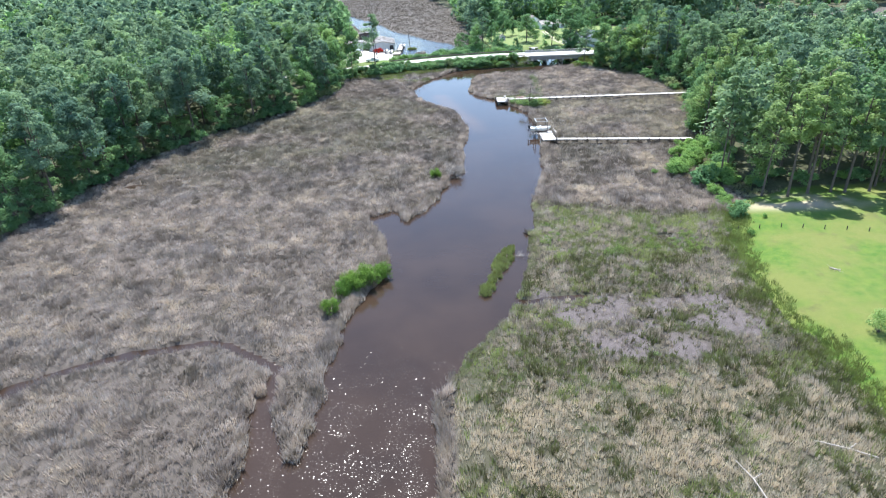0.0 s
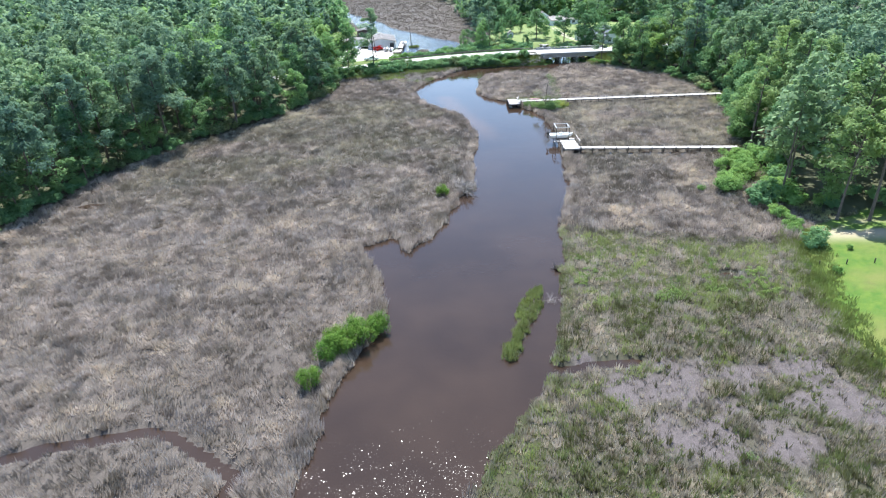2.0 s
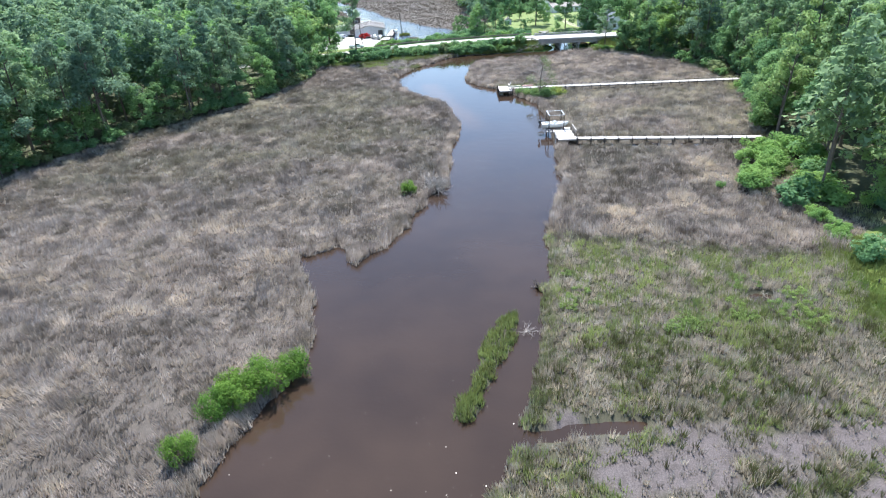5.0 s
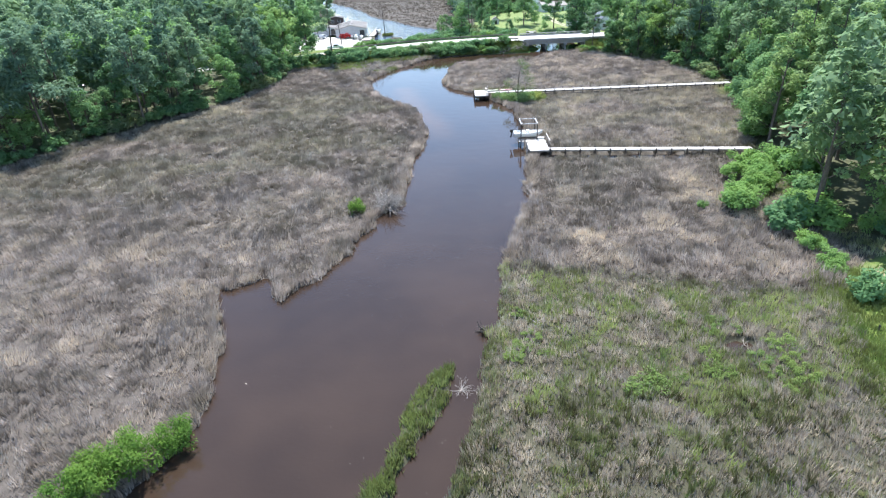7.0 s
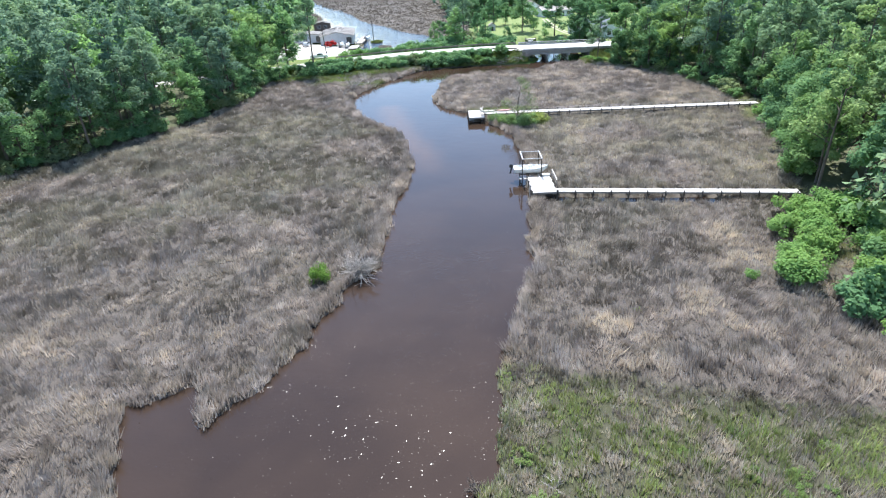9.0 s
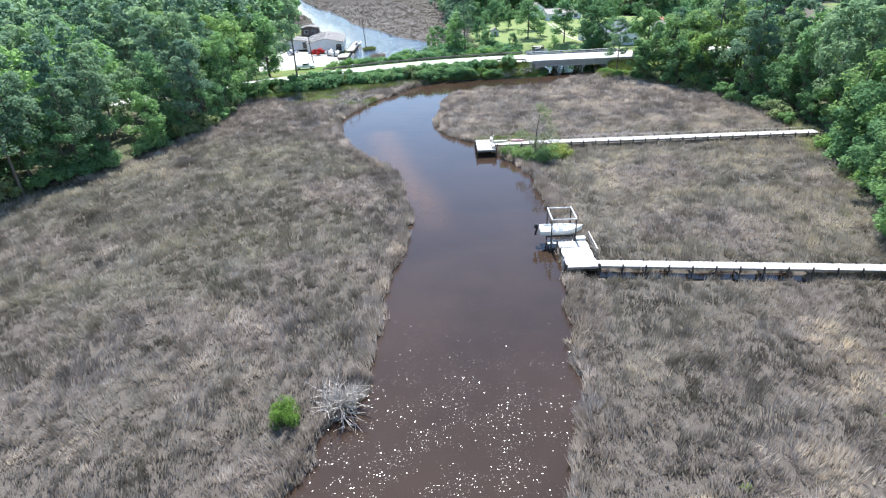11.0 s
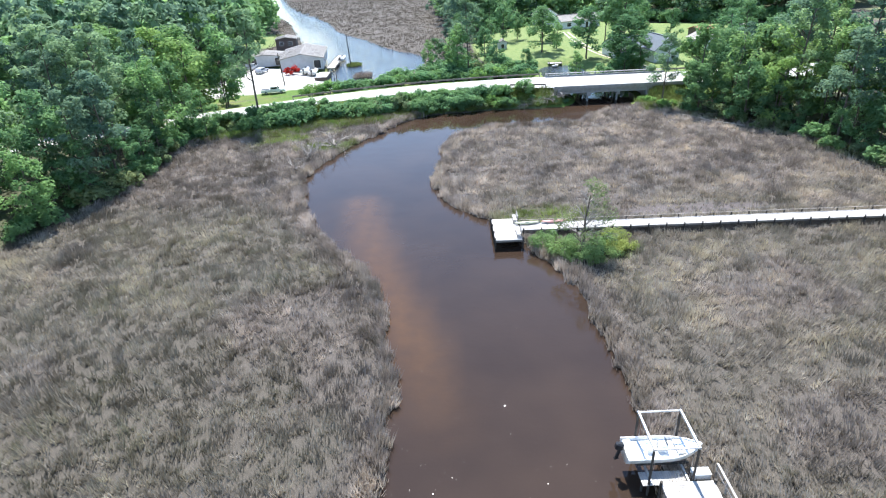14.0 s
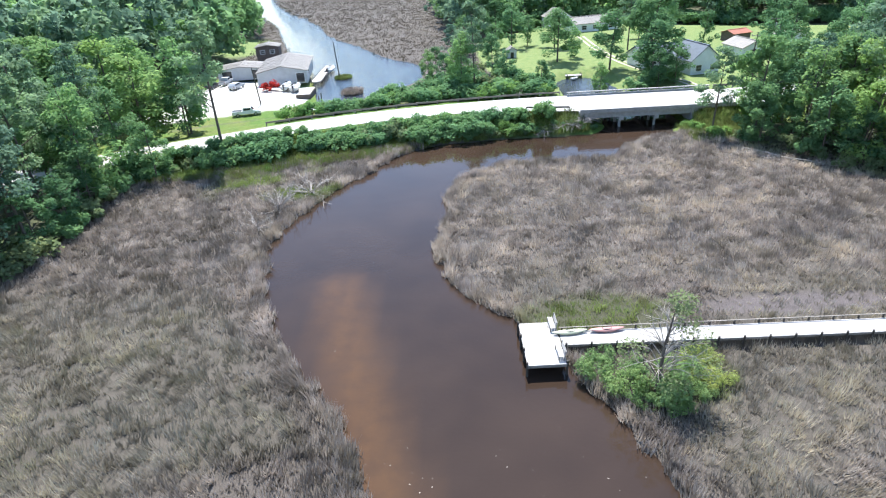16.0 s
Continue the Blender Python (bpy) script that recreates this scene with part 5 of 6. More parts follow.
part("leg", tube([(-0.4, 0, -1.6), (-0.4, 0, -0.3)], 0.07, 6), WOOD_DARK, bench_box)
part("leg", tube([(0.4, 0, -1.6), (0.4, 0, -0.3)], 0.07, 6), WOOD_DARK, bench_box)

# boat lift
lift = thing("boat_lift", "four-post aluminium and timber boat lift holding a white skiff", "boat lift")
for x, y in ((23.0, 142.7), (25.8, 142.7), (23.0, 145.9), (25.8, 145.9)):
    part("post", tube([(x, y, -1.2), (x, y, 3.95)], 0.085, 8), WOOD_DARK, lift)
for x in (23.0, 25.8):
    part("top_beam", box((0.14, 3.4, 0.18), (x, 144.3, 4.05), bevel=0.015), ALU, lift)
for y in (142.66, 145.94):
    part("top_beam", box((2.66, 0.09, 0.11), (24.4, y, 4.05), bevel=0.015), ALU, lift)
for x in (23.2, 25.6):
    part("cradle", box((0.14, 3.2, 0.2), (x, 144.3, 0.97), bevel=0.01), ALU, lift)
    for y in (142.8, 145.8):
        part("cable", tube([(x, y, 1.0), (x, y, 3.95)], 0.012, 4), STEEL, lift)
for y in (144.2, 145.2):
    part("bunk", box((3.4, 0.16, 0.14), (24.4, y, 1.13), bevel=0.01), WOOD_DARK, lift)


def hull(length, beam, depth, mat, name, parent, sections=14, label=""):
    """A skiff hull along x, stern at 0, open above, with a flared rounded bow."""
    bm = bmesh.new()
    rings = []
    for k in range(sections + 1):
        f = k / sections
        w = beam / 2 * (1 - max(0, (f - 0.45) / 0.55) ** 2.3)
        w = max(w, 0.02)
        rise = depth * 0.28 * max(0, (f - 0.5) / 0.5) ** 2
        keel = depth * 0.75 * max(0, (f - 0.72) / 0.28) ** 2
        ring = []
        for q in range(9):
            a = q / 8 * math.pi
            yy = -math.cos(a) * w * (1 if q in (0, 8) else 0.9)
            zz = (depth + rise) - (depth + rise - keel) * math.sin(a) ** 0.6
            ring.append(bm.verts.new((f * length, yy, zz)))
        rings.append(ring)
    for a, b in zip(rings, rings[1:]):
        for i in range(8):
            bm.faces.new((a[i], b[i], b[i + 1], a[i + 1]))
    bm.faces.new(rings[0])
    bmesh.ops.recalc_face_normals(bm, faces=bm.faces)
    return part(name, bm, mat, parent, label, True)


def deck_plate(length, beam, z, inset, mat, parent, name="deck"):
    bm = bmesh.new()
    top = []
    for s in (-1, 1):
        pts = []
        for k in range(15):
            f = k / 14 * 0.97
            w = max(0.02, (beam / 2 - inset) * (1 - max(0, (f - 0.45) / 0.55) ** 2.3))
            pts.append((0.05 + f * (length - 0.15), s * w, z + 0.16 * max(0, (f - 0.5) / 0.5) ** 2))
        top.append(pts)
    ring = top[0] + top[1][::-1]
    vs = [bm.verts.new(p) for p in ring]
    for i in range(14):
        bm.faces.new((vs[i], vs[i + 1], vs[-2 - i], vs[-1 - i]))
    r_ = bmesh.ops.extrude_face_region(bm, geom=bm.faces[:])
    bmesh.ops.translate(bm, verts=[v for v in r_["geom"] if isinstance(v, bmesh.types.BMVert)], vec=(0, 0, 0.05))
    bmesh.ops.recalc_face_normals(bm, faces=bm.faces)
    return part(name, bm, mat, parent)


def skiff(m, label, motor=True, length=5.1, group=""):
    ob = thing("skiff", label, "boat", m, group)
    h = hull(length, 2.0, 0.85, WHITE, "hull", ob)
    bm = bmesh.new()
    for s in (-1, 1):
        pts = []
        for k in range(15):
            f = k / 14
            pts.append((f * length, s * max(0.02, 1.0 * (1 - max(0, (f - 0.45) / 0.55) ** 2.3)), 0.86 + 0.85 * 0.28 * max(0, (f - 0.5) / 0.5) ** 2))
        tube(pts, 0.05, 6, bm)
    part("gunwale", bm, WHITE, h)
    deck_plate(length, 2.0, 0.60, 0.12, paint("pale_cockpit_floor", (0.70, 0.71, 0.70), 0.5, 0.08, 3), ob, "cockpit_floor")
    deck_plate(length * 0.99, 2.0, 0.84, 0.05, WHITE, ob, "fore_deck").matrix_basis = Matrix.Translation((length * 0.66, 0, 0.02)) @ Matrix.Diagonal((0.33, 0.62, 1, 1))
    part("transom_seat", box((0.55, 1.7, 0.4), (0.35, 0, 0.64), bevel=0.05), WHITE, ob)
    console = part("console", box((0.6, 0.7, 0.75), (length * 0.5, 0.1, 0.85), (0, -8, 0), bevel=0.06), WHITE, ob)
    part("windscreen", box((0.03, 0.62, 0.3), (length * 0.5 + 0.2, 0.1, 1.36), (0, -25, 0), bevel=0.008), GLASS, console)
    part("steering_wheel", tube([(length * 0.5 - 0.36, 0.1 + 0.18 * math.cos(a), 1.1 + 0.18 * math.sin(a)) for a in np.linspace(0, 2 * np.pi, 13)], 0.018, 5), BLACK, console)
    part("helm_seat", box((0.45, 0.85, 0.6), (length * 0.5 - 0.85, 0.1, 0.75), bevel=0.06), WHITE, ob)
    if motor:
        eng = part("outboard_motor", box((0.55, 0.42, 0.55), (-0.35, 0, 1.15), (0, 12, 0), bevel=0.1), BLACK, ob, "black outboard motor")
        part("leg", box((0.22, 0.14, 1.0), (-0.38, 0, 0.5), (0, 14, 0), bevel=0.03), BLACK, eng)
        part("propeller", tube([(-0.62, 0, 0.05), (-0.3, 0, 0.05)], [0.1, 0.06], 8), BLACK, eng)
    return ob


skiff(pose(21.9, 144.7, 1.19), "white open motor skiff resting on the boat lift")


def park_bench(m, label):
    ob = thing("bench", label, "bench", m, "dock benches")
    for k in range(3):
        part("seat_slat", box((1.7, 0.13, 0.035), (0, -0.16 + 0.15 * k, 0.45), bevel=0.006), DECK, ob)
    for k in range(3):
        part("back_slat", box((1.7, 0.035, 0.13), (0, 0.28 + 0.03 * k, 0.58 + 0.16 * k), (-10, 0, 0), bevel=0.006), DECK, ob)
    for x in (-0.75, 0.75):
        part("end_frame", box((0.07, 0.5, 0.07), (x, 0, 0.40), bevel=0.006), WOOD_OLD, ob)
        part("leg", box((0.07, 0.07, 0.43), (x, -0.2, 0.215), bevel=0.006), WOOD_OLD, ob)
        part("back_leg", box((0.07, 0.07, 0.95), (x, 0.27, 0.475), (-6, 0, 0), bevel=0.006), WOOD_OLD, ob)
    return ob


park_bench(pose(19.2, 182.4, 1.22, 0, 0, -90), "grey slatted bench at the back of the dock head")
park_bench(pose(19.2, 178.5, 1.22, 0, 0, -90), "grey slatted bench at the front of the dock head")


def kayak(m, color, label):
    ob = thing("kayak", label, "kayak", m, "kayaks on the dock")
    bm = bmesh.new()
    rings = []
    for k in range(15):
        f = k / 14
        w = 0.34 * max(0.03, math.sin(math.pi * f)) ** 0.7
        rings.append([bm.verts.new((f * 3.1 - 1.55, w * math.cos(a), 0.17 + 0.12 * (2 * f - 1) ** 2 + 0.5 * w * math.sin(a))) for a in np.linspace(0, 2 * np.pi, 11)[:-1]])
    for a, b in zip(rings, rings[1:]):
        for i in range(10):
            bm.faces.new((a[i], a[(i + 1) % 10], b[(i + 1) % 10], b[i]))
    bm.faces.new(rings[0]), bm.faces.new(rings[-1][::-1])
    bmesh.ops.recalc_face_normals(bm, faces=bm.faces)
    part("hull", bm, paint("kayak_plastic", color, 0.45, 0.08, 3), ob, smoothed=True)
    part("cockpit_rim", tube([(0.42 * math.cos(a), 0.2 * math.sin(a), 0.33) for a in np.linspace(0, 2 * np.pi, 15)], 0.025, 5), BLACK, ob)
    part("seat", box((0.4, 0.3, 0.06), (-0.1, 0, 0.30), bevel=0.02), BLACK, ob)
    return ob


kayak(pose(20.6, 181.3, 1.22, 0, 0, 4), (0.55, 0.56, 0.40), "pale yellow-green kayak lying on the dock")
kayak(pose(23.8, 181.4, 1.22, 0, 0, 2), (0.52, 0.27, 0.25), "faded red kayak lying on the dock boards")


# ---- poles ----
def utility_pole(x, y, tall, lean, label, arms=True, base=None):
    ob = thing("utility_pole", label, "utility pole", pose(x, y, (height_at(x, y) if base is None else base) - 0.3, 0, lean, 0))
    part("shaft", tube([(0, 0, 0), (0, 0, tall / 2), (0, 0, tall)], [0.16, 0.14, 0.11], 8), WOOD_DARK, ob)
    if arms:
        part("crossarm", box((2.2, 0.1, 0.12), (0, 0.14, tall - 0.6), bevel=0.01), WOOD_OLD, ob)
        for dx in (-1.0, 0.0, 1.0):
            part("insulator", tube([(dx, 0.14, tall - 0.54), (dx, 0.14, tall - 0.34)], [0.05, 0.035], 7), CONCRETE, ob)
        part("transformer", tube([(0.28, -0.05, tall - 2.4), (0.28, -0.05, tall - 1.5)], 0.2, 9), STEEL, ob)
    return ob


utility_pole(69.5, 254.8, 11.5, 4, "leaning wooden utility pole with a crossarm beside the road")
utility_pole(-28.6, 269.5, 8.2, -4, "dark wooden utility pole beside the gravel lot", False)
utility_pole(93, 292, 9, 3, "wooden utility pole among the yard trees")
utility_pole(-15.2, 296.6, 8.8, -3, "tall bare pole standing on a grassy islet", False, 0.4)
for y in (267.5, 270.5):
    utility_pole(-15.5, y, 3.2, 1, "short dark mooring pile in the water", False, -0.4)

# grassy islet and stubble islet in the far reach
def tuft_mound(name, x, y, rx, ry, tall, green, label):
    k = 260
    a, q_ = rng.random(k) * 2 * np.pi, np.sqrt(rng.random(k))
    bm = bmesh.new()
    bmesh.ops.create_uvsphere(bm, u_segments=14, v_segments=7, radius=1, matrix=pose(x, y, -0.1) @ Matrix.Diagonal((rx, ry, 0.5, 1)))
    ob = part(name, bm, GROUND, None, label, True)
    tagged(ob, category="islet")
    g_ = blades("tuft", x + rx * 0.95 * q_ * np.cos(a), y + ry * 0.95 * q_ * np.sin(a), 0.15 + 0 * a, tall + 0 * a, green + 0 * a, 12, 0.3, 0.12, "")
    for key in ("label", "category", "kind"):
        if key in g_:
            del g_[key]
    g_.parent = ob


tuft_mound("grassy_islet", -14.2, 296.2, 2.2, 2.6, 0.6, 1.0, "small rounded green grassy islet in the far reach")
tuft_mound("stubble_islet", -9.8, 279.0, 2.6, 2.6, 1.0, 0.0, "dry brown grass islet near the shrubs")


# ---- buildings ----
SIDING = paint("pale_grey_metal_siding", (0.52, 0.54, 0.56), 0.5, 0.08, 0.8)
ROOF_TAN = paint("weathered_grey_metal_roof", (0.20, 0.185, 0.17), 0.6, 0.12, 0.6)
ROOF_BLUE = paint("blue_grey_shingles", (0.13, 0.16, 0.20), 0.85, 0.15, 1.5)
ROOF_RED = paint("rusty_red_roof", (0.36, 0.12, 0.07), 0.7, 0.15, 1.0)
CLAP = paint("white_clapboard", (0.74, 0.76, 0.78), 0.6, 0.06, 1.0)
BRICKY = paint("brown_board_wall", (0.16, 0.12, 0.10), 0.8, 0.15, 1.5)


def gabled(name, label, m, w, d, eave, ridge, wall, roof, openings=(), over=0.35, lapped=False):
    """A gabled house, front at y=0 looking to -y, ridge along y. openings: (kind, side, along, sill, width, height)."""
    ob = thing(name, label, "building", m)
    body = prism([(-w / 2, -0.3), (w / 2, -0.3), (w / 2, eave), (0, ridge), (-w / 2, eave)], d)
    wl = part("wall", body, wall, ob)
    if lapped:
        bm = bmesh.new()
        for k in range(int(eave / 0.24)):
            box((w + 0.03, 0.02, 0.2), (0, -0.006, 0.12 + 0.24 * k), (6, 0, 0), bm=bm)
        part("lap_boards", bm, wall, wl)
    t = 0.14
    slope = math.hypot(w / 2 + over, (ridge - eave) * (1 + 2 * over / w))
    ang = math.degrees(math.atan2(ridge - eave, w / 2))
    for s in (-1, 1):
        cx = s * (w / 4 + over / 2)
        cz = ridge - (ridge - eave) * (w / 4 + over / 2) / (w / 2) + t / 2 + 0.02
        rf = part("roof", box((slope, d + 2 * over, t), (cx, d / 2, cz), (0, s * ang, 0), bevel=0.015), roof, ob)
        if roof is ROOF_TAN:
            bm = bmesh.new()
            for k in range(int(d / 0.9)):
                box((slope - 0.05, 0.05, 0.05), (cx, -over + 0.3 + 0.9 * k, cz + t / 2 + 0.01), (0, s * ang, 0), bm=bm)
            part("seams", bm, roof, rf)
    part("ridge_cap", box((0.4, d + 2 * over, 0.08), (0, d / 2, ridge + t + 0.06), bevel=0.02), roof, ob)
    for kind, face, along, sill, ow, oh in openings:
        if face == "front":
            c, sz, tr = (along, -0.03, sill + oh / 2), (ow, 0.06, oh), (along, -0.05, sill + oh / 2)
            frame_ = (ow + 0.2, 0.05, oh + 0.2)
        else:
            sx = -1 if face == "left" else 1
            c, sz = (sx * (w / 2 + 0.03), along, sill + oh / 2), (0.06, ow, oh)
            frame_ = (0.05, ow + 0.2, oh + 0.2)
        wf = part(kind, box(frame_, c, bevel=0.01), WHITE, ob)
        c2 = (c[0], c[1] - 0.03, c[2]) if face == "front" else (c[0] + (0.03 if c[0] > 0 else -0.03), c[1], c[2])
        part("pane" if kind == "window" else "opening_leaf", box(sz, c2, bevel=0.005), GLASS, wf)
        if kind == "window":
            c3 = (c2[0], c2[1] - 0.035, c2[2]) if face == "front" else (c2[0] + (0.035 if c[0] > 0 else -0.035), c2[1], c2[2])
            part("glazing_bar", box((ow, 0.03, 0.06) if face == "front" else (0.03, ow, 0.06), c3), WHITE, wf)
    return ob


gabled("boat_shed", "large pale grey metal boat shed with a weathered gable roof", pose(-27.8, 288.2, 1.2, 0, 0, 6), 12.0, 19, 2.7, 4.0, SIDING, ROOF_TAN, (("door", "front", 4.4, 0.0, 1.9, 2.2), ("window", "right", 5, 1.0, 1.4, 1.0)))
gabled("shed_annex", "low grey annex with an open dark doorway", pose(-40.2, 296.0, 1.2, 0, 0, 6), 11.6, 8, 2.3, 3.0, SIDING, ROOF_TAN, (("door", "front", 4.0, 0, 1.9, 2.1), ("door", "front", -3.5, 0, 2.4, 2.1)))
gabled("waterside_cabin", "small brown two-storey cabin by the water", pose(-39.0, 320, 1.0, 0, 0, 6), 6.5, 5.5, 4.0, 4.6, BRICKY, ROOF_TAN, (("window", "front", -1.4, 2.2, 1.2, 1.0), ("window", "front", 1.4, 2.2, 1.2, 1.0)))
gabled("white_house", "white clapboard house with a blue-grey gable roof", pose(69.6, 273.6, 1.2, 0, 0, 12), 7.0, 9.5, 3.3, 6.2, CLAP, ROOF_BLUE, (("window", "front", -1.6, 1.0, 1.3, 1.2), ("window", "front", 1.8, 1.0, 1.0, 1.2), ("window", "left", 3, 1.0, 1.0, 1.2), ("door", "left", 6, 0.1, 1.0, 2.0)), lapped=True)
gabled("house_wing", "long white wing of the clapboard house", pose(57.6, 285.5, 1.2, 0, 0, -78), 7.0, 11, 2.8, 4.7, CLAP, ROOF_BLUE, (("window", "right", 3, 1.0, 1.2, 1.2), ("window", "right", 7, 1.0, 1.2, 1.2)))
gabled("ranch_house", "long low white ranch house on the far lawn", pose(54, 343, 1.2, 0, 0, -75), 8.0, 15, 2.7, 4.3, CLAP, ROOF_TAN, (("window", "right", 3, 0.9, 1.6, 1.2), ("window", "right", 7, 0.9, 1.6, 1.2), ("door", "right", 10, 0.1, 1.0, 2.0), ("window", "right", 12.5, 0.9, 1.6, 1.2)))
gabled("gable_house", "small grey gabled house behind the lawn", pose(53, 353, 1.2, 0, 0, 10), 8, 8, 3.2, 5.6, CLAP, ROOF_TAN)
gabled("outbuilding", "open shed with a rusty red metal roof", pose(91, 311, 1.2, 0, 0, -70), 4.6, 6, 2.3, 3.0, BRICKY, ROOF_RED)
gabled("garage", "small white garage at the end of the drive", pose(87.5, 288, 1.2, 0, 0, 10), 6.5, 8, 2.6, 4.0, CLAP, ROOF_TAN, (("door", "front", 0, 0, 2.6, 2.1),))
gabled("garage", "white outbuilding with a pale roof among the trees", pose(104, 298, 1.2, 0, 0, 15), 6, 7, 3.0, 4.6, CLAP, ROOF_TAN, (("window", "front", 0, 1.1, 1.0, 1.0),))
gabled("garden_shed", "tiny grey-blue garden shed on the lawn", pose(30.4, 303.5, 1.1, 0, 0, 5), 2.4, 2.4, 2.2, 2.9, SIDING, ROOF_TAN, (("door", "front", 0, 0, 0.9, 1.8),), 0.2)
gabled("forest_house", "white house with a grey roof beyond the woods", pose(203, 282, 1.5, 0, 0, 30), 9, 12, 4.6, 7.2, CLAP, ROOF_TAN, (("window", "front", -2, 1.2, 1.2, 1.4), ("window", "front", 2, 1.2, 1.2, 1.4)))
gabled("forest_house", "white house almost hidden in the western woods", pose(-146, 284, 1.5, 0, 0, -25), 8, 9, 7.0, 10.0, CLAP, CLAP)

# ---- vehicles and boats at the shed ----
def car(m, label, color, length=4.6, truck=False, group="parked vehicles"):
    ob = thing("pickup_truck" if truck else "car", label, "truck" if truck else "car", m, group)
    coat = paint("car_paint", color, 0.25, 0.04, 2, bump=0.0)
    L, W = length, 1.9
    if truck:
        side_ = [(-L / 2, 0.45), (L / 2 - 0.05, 0.45), (L / 2, 0.75), (L / 2 - 0.15, 1.0), (L / 2 - 1.35, 1.1), (-L / 2, 1.1)]
        cab = [(-0.75, 1.08), (L / 2 - 1.35, 1.08), (L / 2 - 1.95, 1.75), (-0.6, 1.78)]
    else:
        side_ = [(-L / 2, 0.4), (L / 2 - 0.05, 0.4), (L / 2, 0.65), (L / 2 - 0.1, 0.85), (L / 2 - 1.2, 1.0), (-L / 2 + 0.1, 1.02), (-L / 2, 0.8)]
        cab = [(-L / 2 + 0.15, 1.0), (L / 2 - 1.15, 0.98), (L / 2 - 1.9, 1.52), (-L / 2 + 0.6, 1.55)]
    bm = prism(side_, W, m=Matrix.Translation((0, -W / 2, 0)))
    bmesh.ops.bevel(bm, geom=bm.edges[:], offset=0.06, segments=2, affect="EDGES")
    body = part("body", bm, coat, ob)
    bm = prism(cab, W - 0.24, m=Matrix.Translation((0, -W / 2 + 0.12, 0)))
    bmesh.ops.bevel(bm, geom=bm.edges[:], offset=0.05, segments=1, affect="EDGES")
    part("cabin", bm, coat, ob)
    xa, xb = (cab[3][0] + 0.12, cab[2][0] - 0.05)
    za, zb = cab[0][1] + 0.12, cab[2][1] - 0.1
    for s in (-1, 1):
        part("side_window", box((xb - xa, 0.02, zb - za), ((xa + xb) / 2, s * (W / 2 - 0.115), (za + zb) / 2), bevel=0.005), GLASS, ob)
    fx = (cab[1][0] + cab[2][0]) / 2
    part("windscreen", box((0.02, W - 0.45, 0.72), (fx + 0.02, 0, (cab[1][1] + cab[2][1]) / 2), (0, -math.degrees(math.atan2(cab[1][0] - cab[2][0], cab[2][1] - cab[1][1])), 0), bevel=0.005), GLASS, ob)
    for sx in (-1, 1):
        for sy in (-1, 1):
            x, y = sx * L * 0.31, sy * (W / 2 - 0.1)
            wh = part("wheel", tube([(x, y - 0.11, 0.35), (x, y + 0.11, 0.35)], 0.35, 14), RUBBER, ob)
            part("rim", tube([(x, y - 0.12, 0.35), (x, y + 0.12, 0.35)], 0.2, 10), STEEL, wh)
    for s in (-1, 1):
        part("headlight", box((0.05, 0.35, 0.16), (L / 2 - 0.03, s * 0.65, 0.78), bevel=0.02), WHITE, ob)
        part("tail_light", box((0.05, 0.2, 0.2), (-L / 2 + 0.0, s * 0.75, 0.85), bevel=0.02), ROOF_RED, ob)
    if truck:
        part("bed_lining", box((L / 2 - 0.95, W - 0.4, 0.02), (-L / 4 - 0.4, 0, 1.105), bevel=0.003), BLACK, ob)
    return ob


def on_lot(x, y):
    return height_at(x, y) + 0.01


car(pose(-30.0, 263.2, on_lot(-30, 263.2), 0, 0, 12), "white pickup truck parked beside the road", (0.78, 0.78, 0.76), 5.8, True)
car(pose(-38.0, 284, on_lot(-38, 284), 0, 0, 75), "silver sport utility car parked on the gravel lot", (0.5, 0.52, 0.54))
car(pose(-45.5, 289, on_lot(-45.5, 289), 0, 0, 80), "dark grey car parked before the annex", (0.08, 0.09, 0.1))
car(pose(-42.6, 290.5, on_lot(-42.6, 290.5), 0, 0, 85), "silver pickup truck parked before the annex", (0.45, 0.46, 0.47), 5.4, True)
car(pose(-47.5, 270, on_lot(-47.5, 270), 0, 0, 60), "dark green car under the lot trees", (0.04, 0.07, 0.05))
car(pose(-46.2, 275.5, on_lot(-46.2, 275.5), 0, 0, 60), "dark pickup truck under the lot trees", (0.05, 0.05, 0.06), 5.4, True)
RED_LEAF = foliage("red_leaves", (0.30, 0.03, 0.03), (0.45, 0.05, 0.04), 0.3, 0.8)
bush("red_shrub", shrub_mesh(470, 900, 0.25, RED_LEAF), -29.0, 280.0, 1.15, "bright red-leaved ornamental shrub beside the shed", "", 1.2)
for x, y in ((-25.6, 279.5), (-23.4, 279.2)):
    skiff(pose(x, y, on_lot(x, y) + 0.35, 0, 0, 86), "white skiff standing on blocks beside the shed", True, 4.8, "skiffs at the shed")
    blk = part("keel_block", box((0.9, 3.2, 0.36), (x, y + 2.2, on_lot(x, y) + 0.17), bevel=0.02), WOOD_OLD)
    tagged(blk, "rough timber blocks under a stored boat", "blocks")
skiff(pose(-19.2, 303, 0.12, 0, 0, 80), "white skiff moored beside the shed pier", True, 5.0)
skiff(pose(-16.5, 262.8, 0.12, 0, 0, 20), "white skiff moored below the road", False, 4.6)
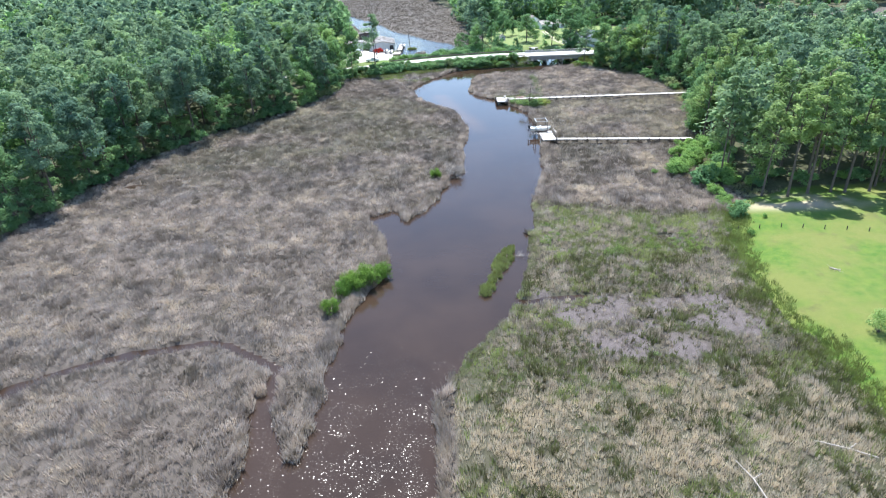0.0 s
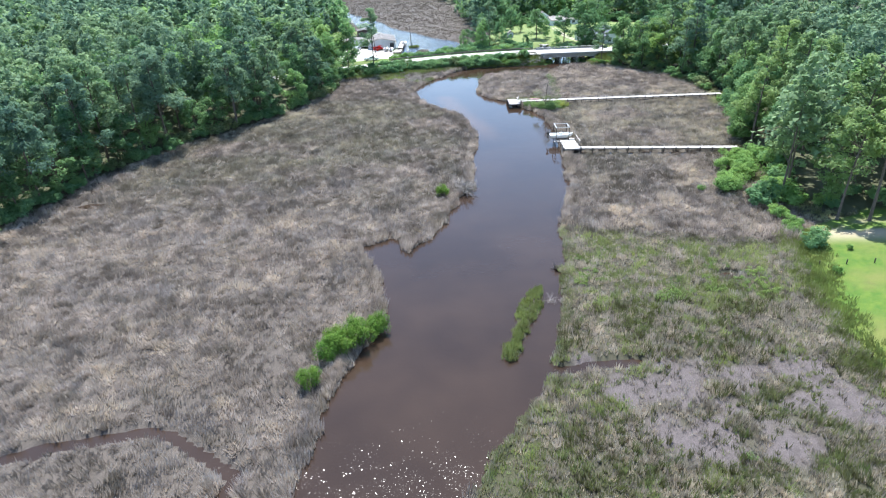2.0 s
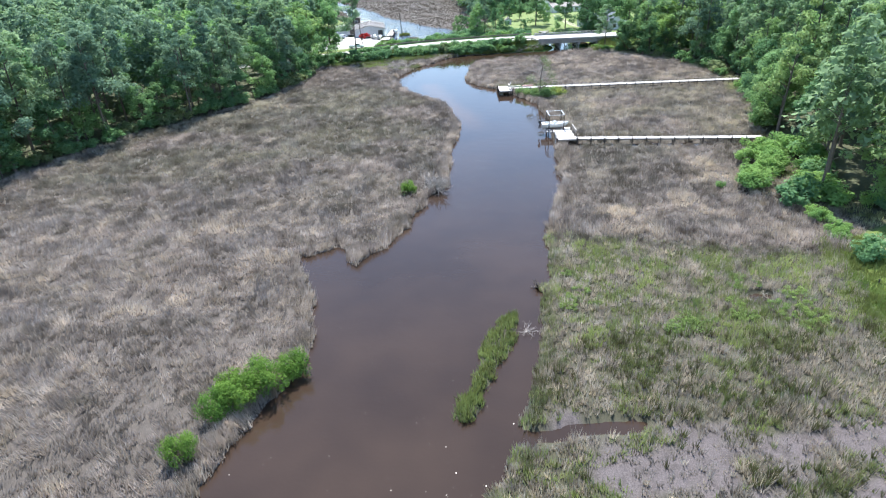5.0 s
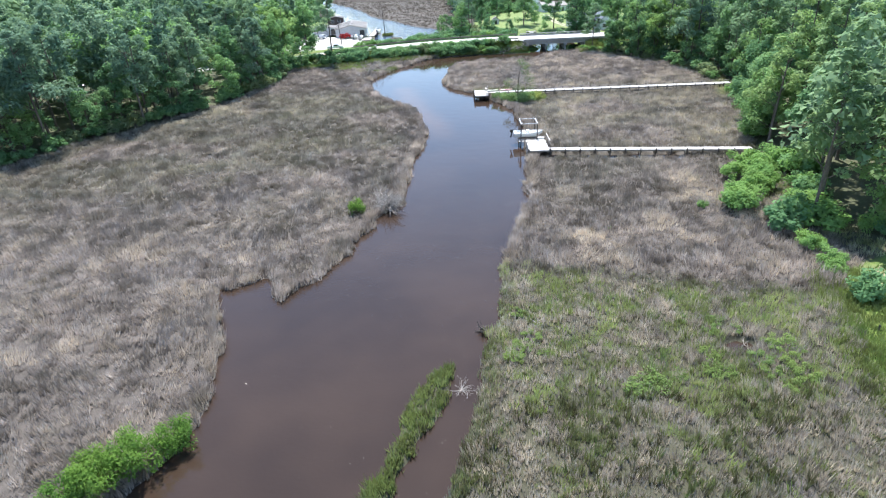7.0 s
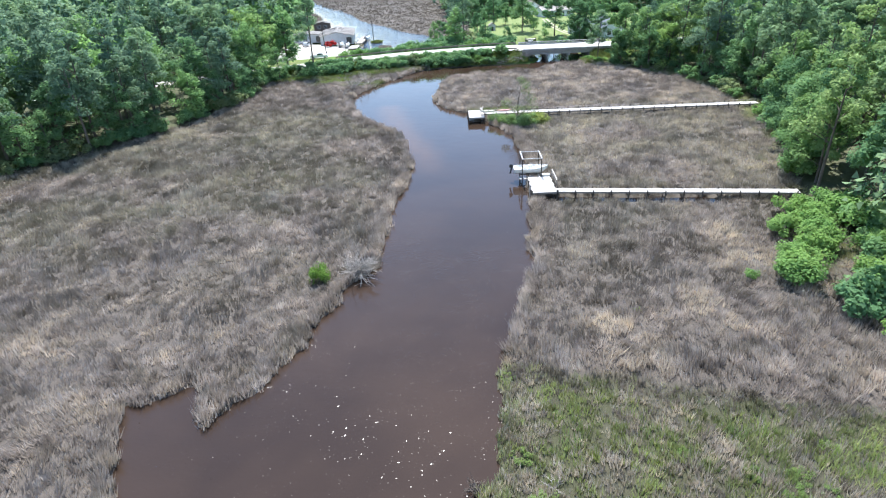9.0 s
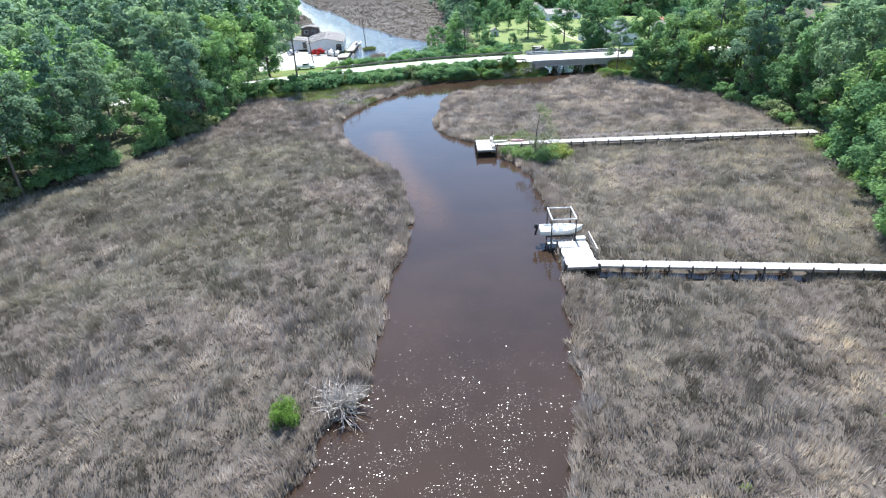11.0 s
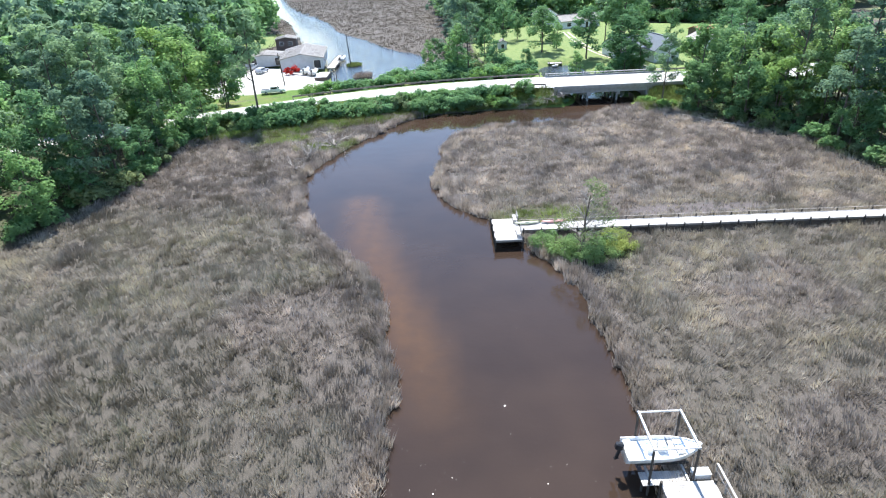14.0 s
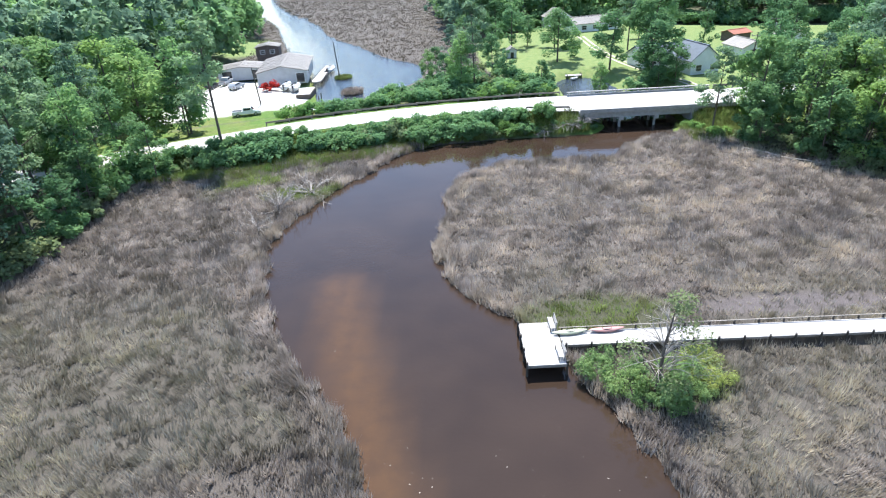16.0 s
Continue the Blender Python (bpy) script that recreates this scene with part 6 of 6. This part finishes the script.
pier = dock("grey timber pier along the shed's waterside", (-20.4, 300.0), (-19.9, 309.0), 1.3, 1.0, 2.4, False, (-21.0, -18.6, 289.0, 300.0))
quay = thing("quay", "brown timber quay with board facing by the shed", "quay")
part("quay_deck", boards(7.0, 3.0, at=(-20.3, 274.5, 1.35), along="y"), DECK, quay)
part("board_face", box((0.12, 7.0, 1.8), (-18.7, 278.0, 0.45), bevel=0.01), BRICKY, quay)
part("board_face", box((3.2, 0.12, 1.8), (-20.3, 274.4, 0.45), bevel=0.01), BRICKY, quay)
pond_dock = thing("pond_dock", "small weathered dock in the garden inlet", "dock")
part("decking", boards(4.0, 1.6, at=(40.5, 282.5, 0.7)), DECK, pond_dock)
for x in (40.8, 44.2):
    for y in (281.8, 283.2):
        part("post", tube([(x, y, -0.8), (x, y, 1.1)], 0.08, 7), WOOD_DARK, pond_dock)
skiff(pose(41.5, 280.2, 0.05, 0, 0, 25) @ Matrix.Scale(0.5, 4), "small pale skiff moored in the garden inlet", False, 3.6)

# ---- lawn fence posts, drive tracks ----
post_line = [(47.8 + 3.1 * k, 85.0 - 0.68 * k) for k in range(9)]
for x, y in post_line:
    z = height_at(x, y)
    o = tagged(part("fence_post", tube([(0, 0, -0.2), (0, 0, 0.7)], [0.08, 0.07], 7), WOOD_DARK), "short dark wooden post standing on the lawn", "post", "lawn posts")
    o.matrix_basis = pose(x, y, z)
TRACK = paint("bare_sandy_track", (0.42, 0.38, 0.30), 0.95, 0.1, 1.0)
for shift in (-0.8, 0.8):
    line = rounded([(64 + shift, 264), (60 + shift, 276), (56 + shift, 290), (54.5 + shift, 308), (55 + shift, 332)], False, 3)
    z_ = land(line[:, 0], line[:, 1])[0] + 0.05
    v = np.concatenate([np.column_stack([line[:, 0] + w, line[:, 1], z_]) for w in (-0.35, 0.35)])
    m_ = len(line)
    tagged(new("drive_track", mesh_of("drive_track", v, [(i, m_ + i, m_ + i + 1, i + 1) for i in range(m_ - 1)], TRACK)), "bare sandy wheel track across the lawn", "track", kind="structure")
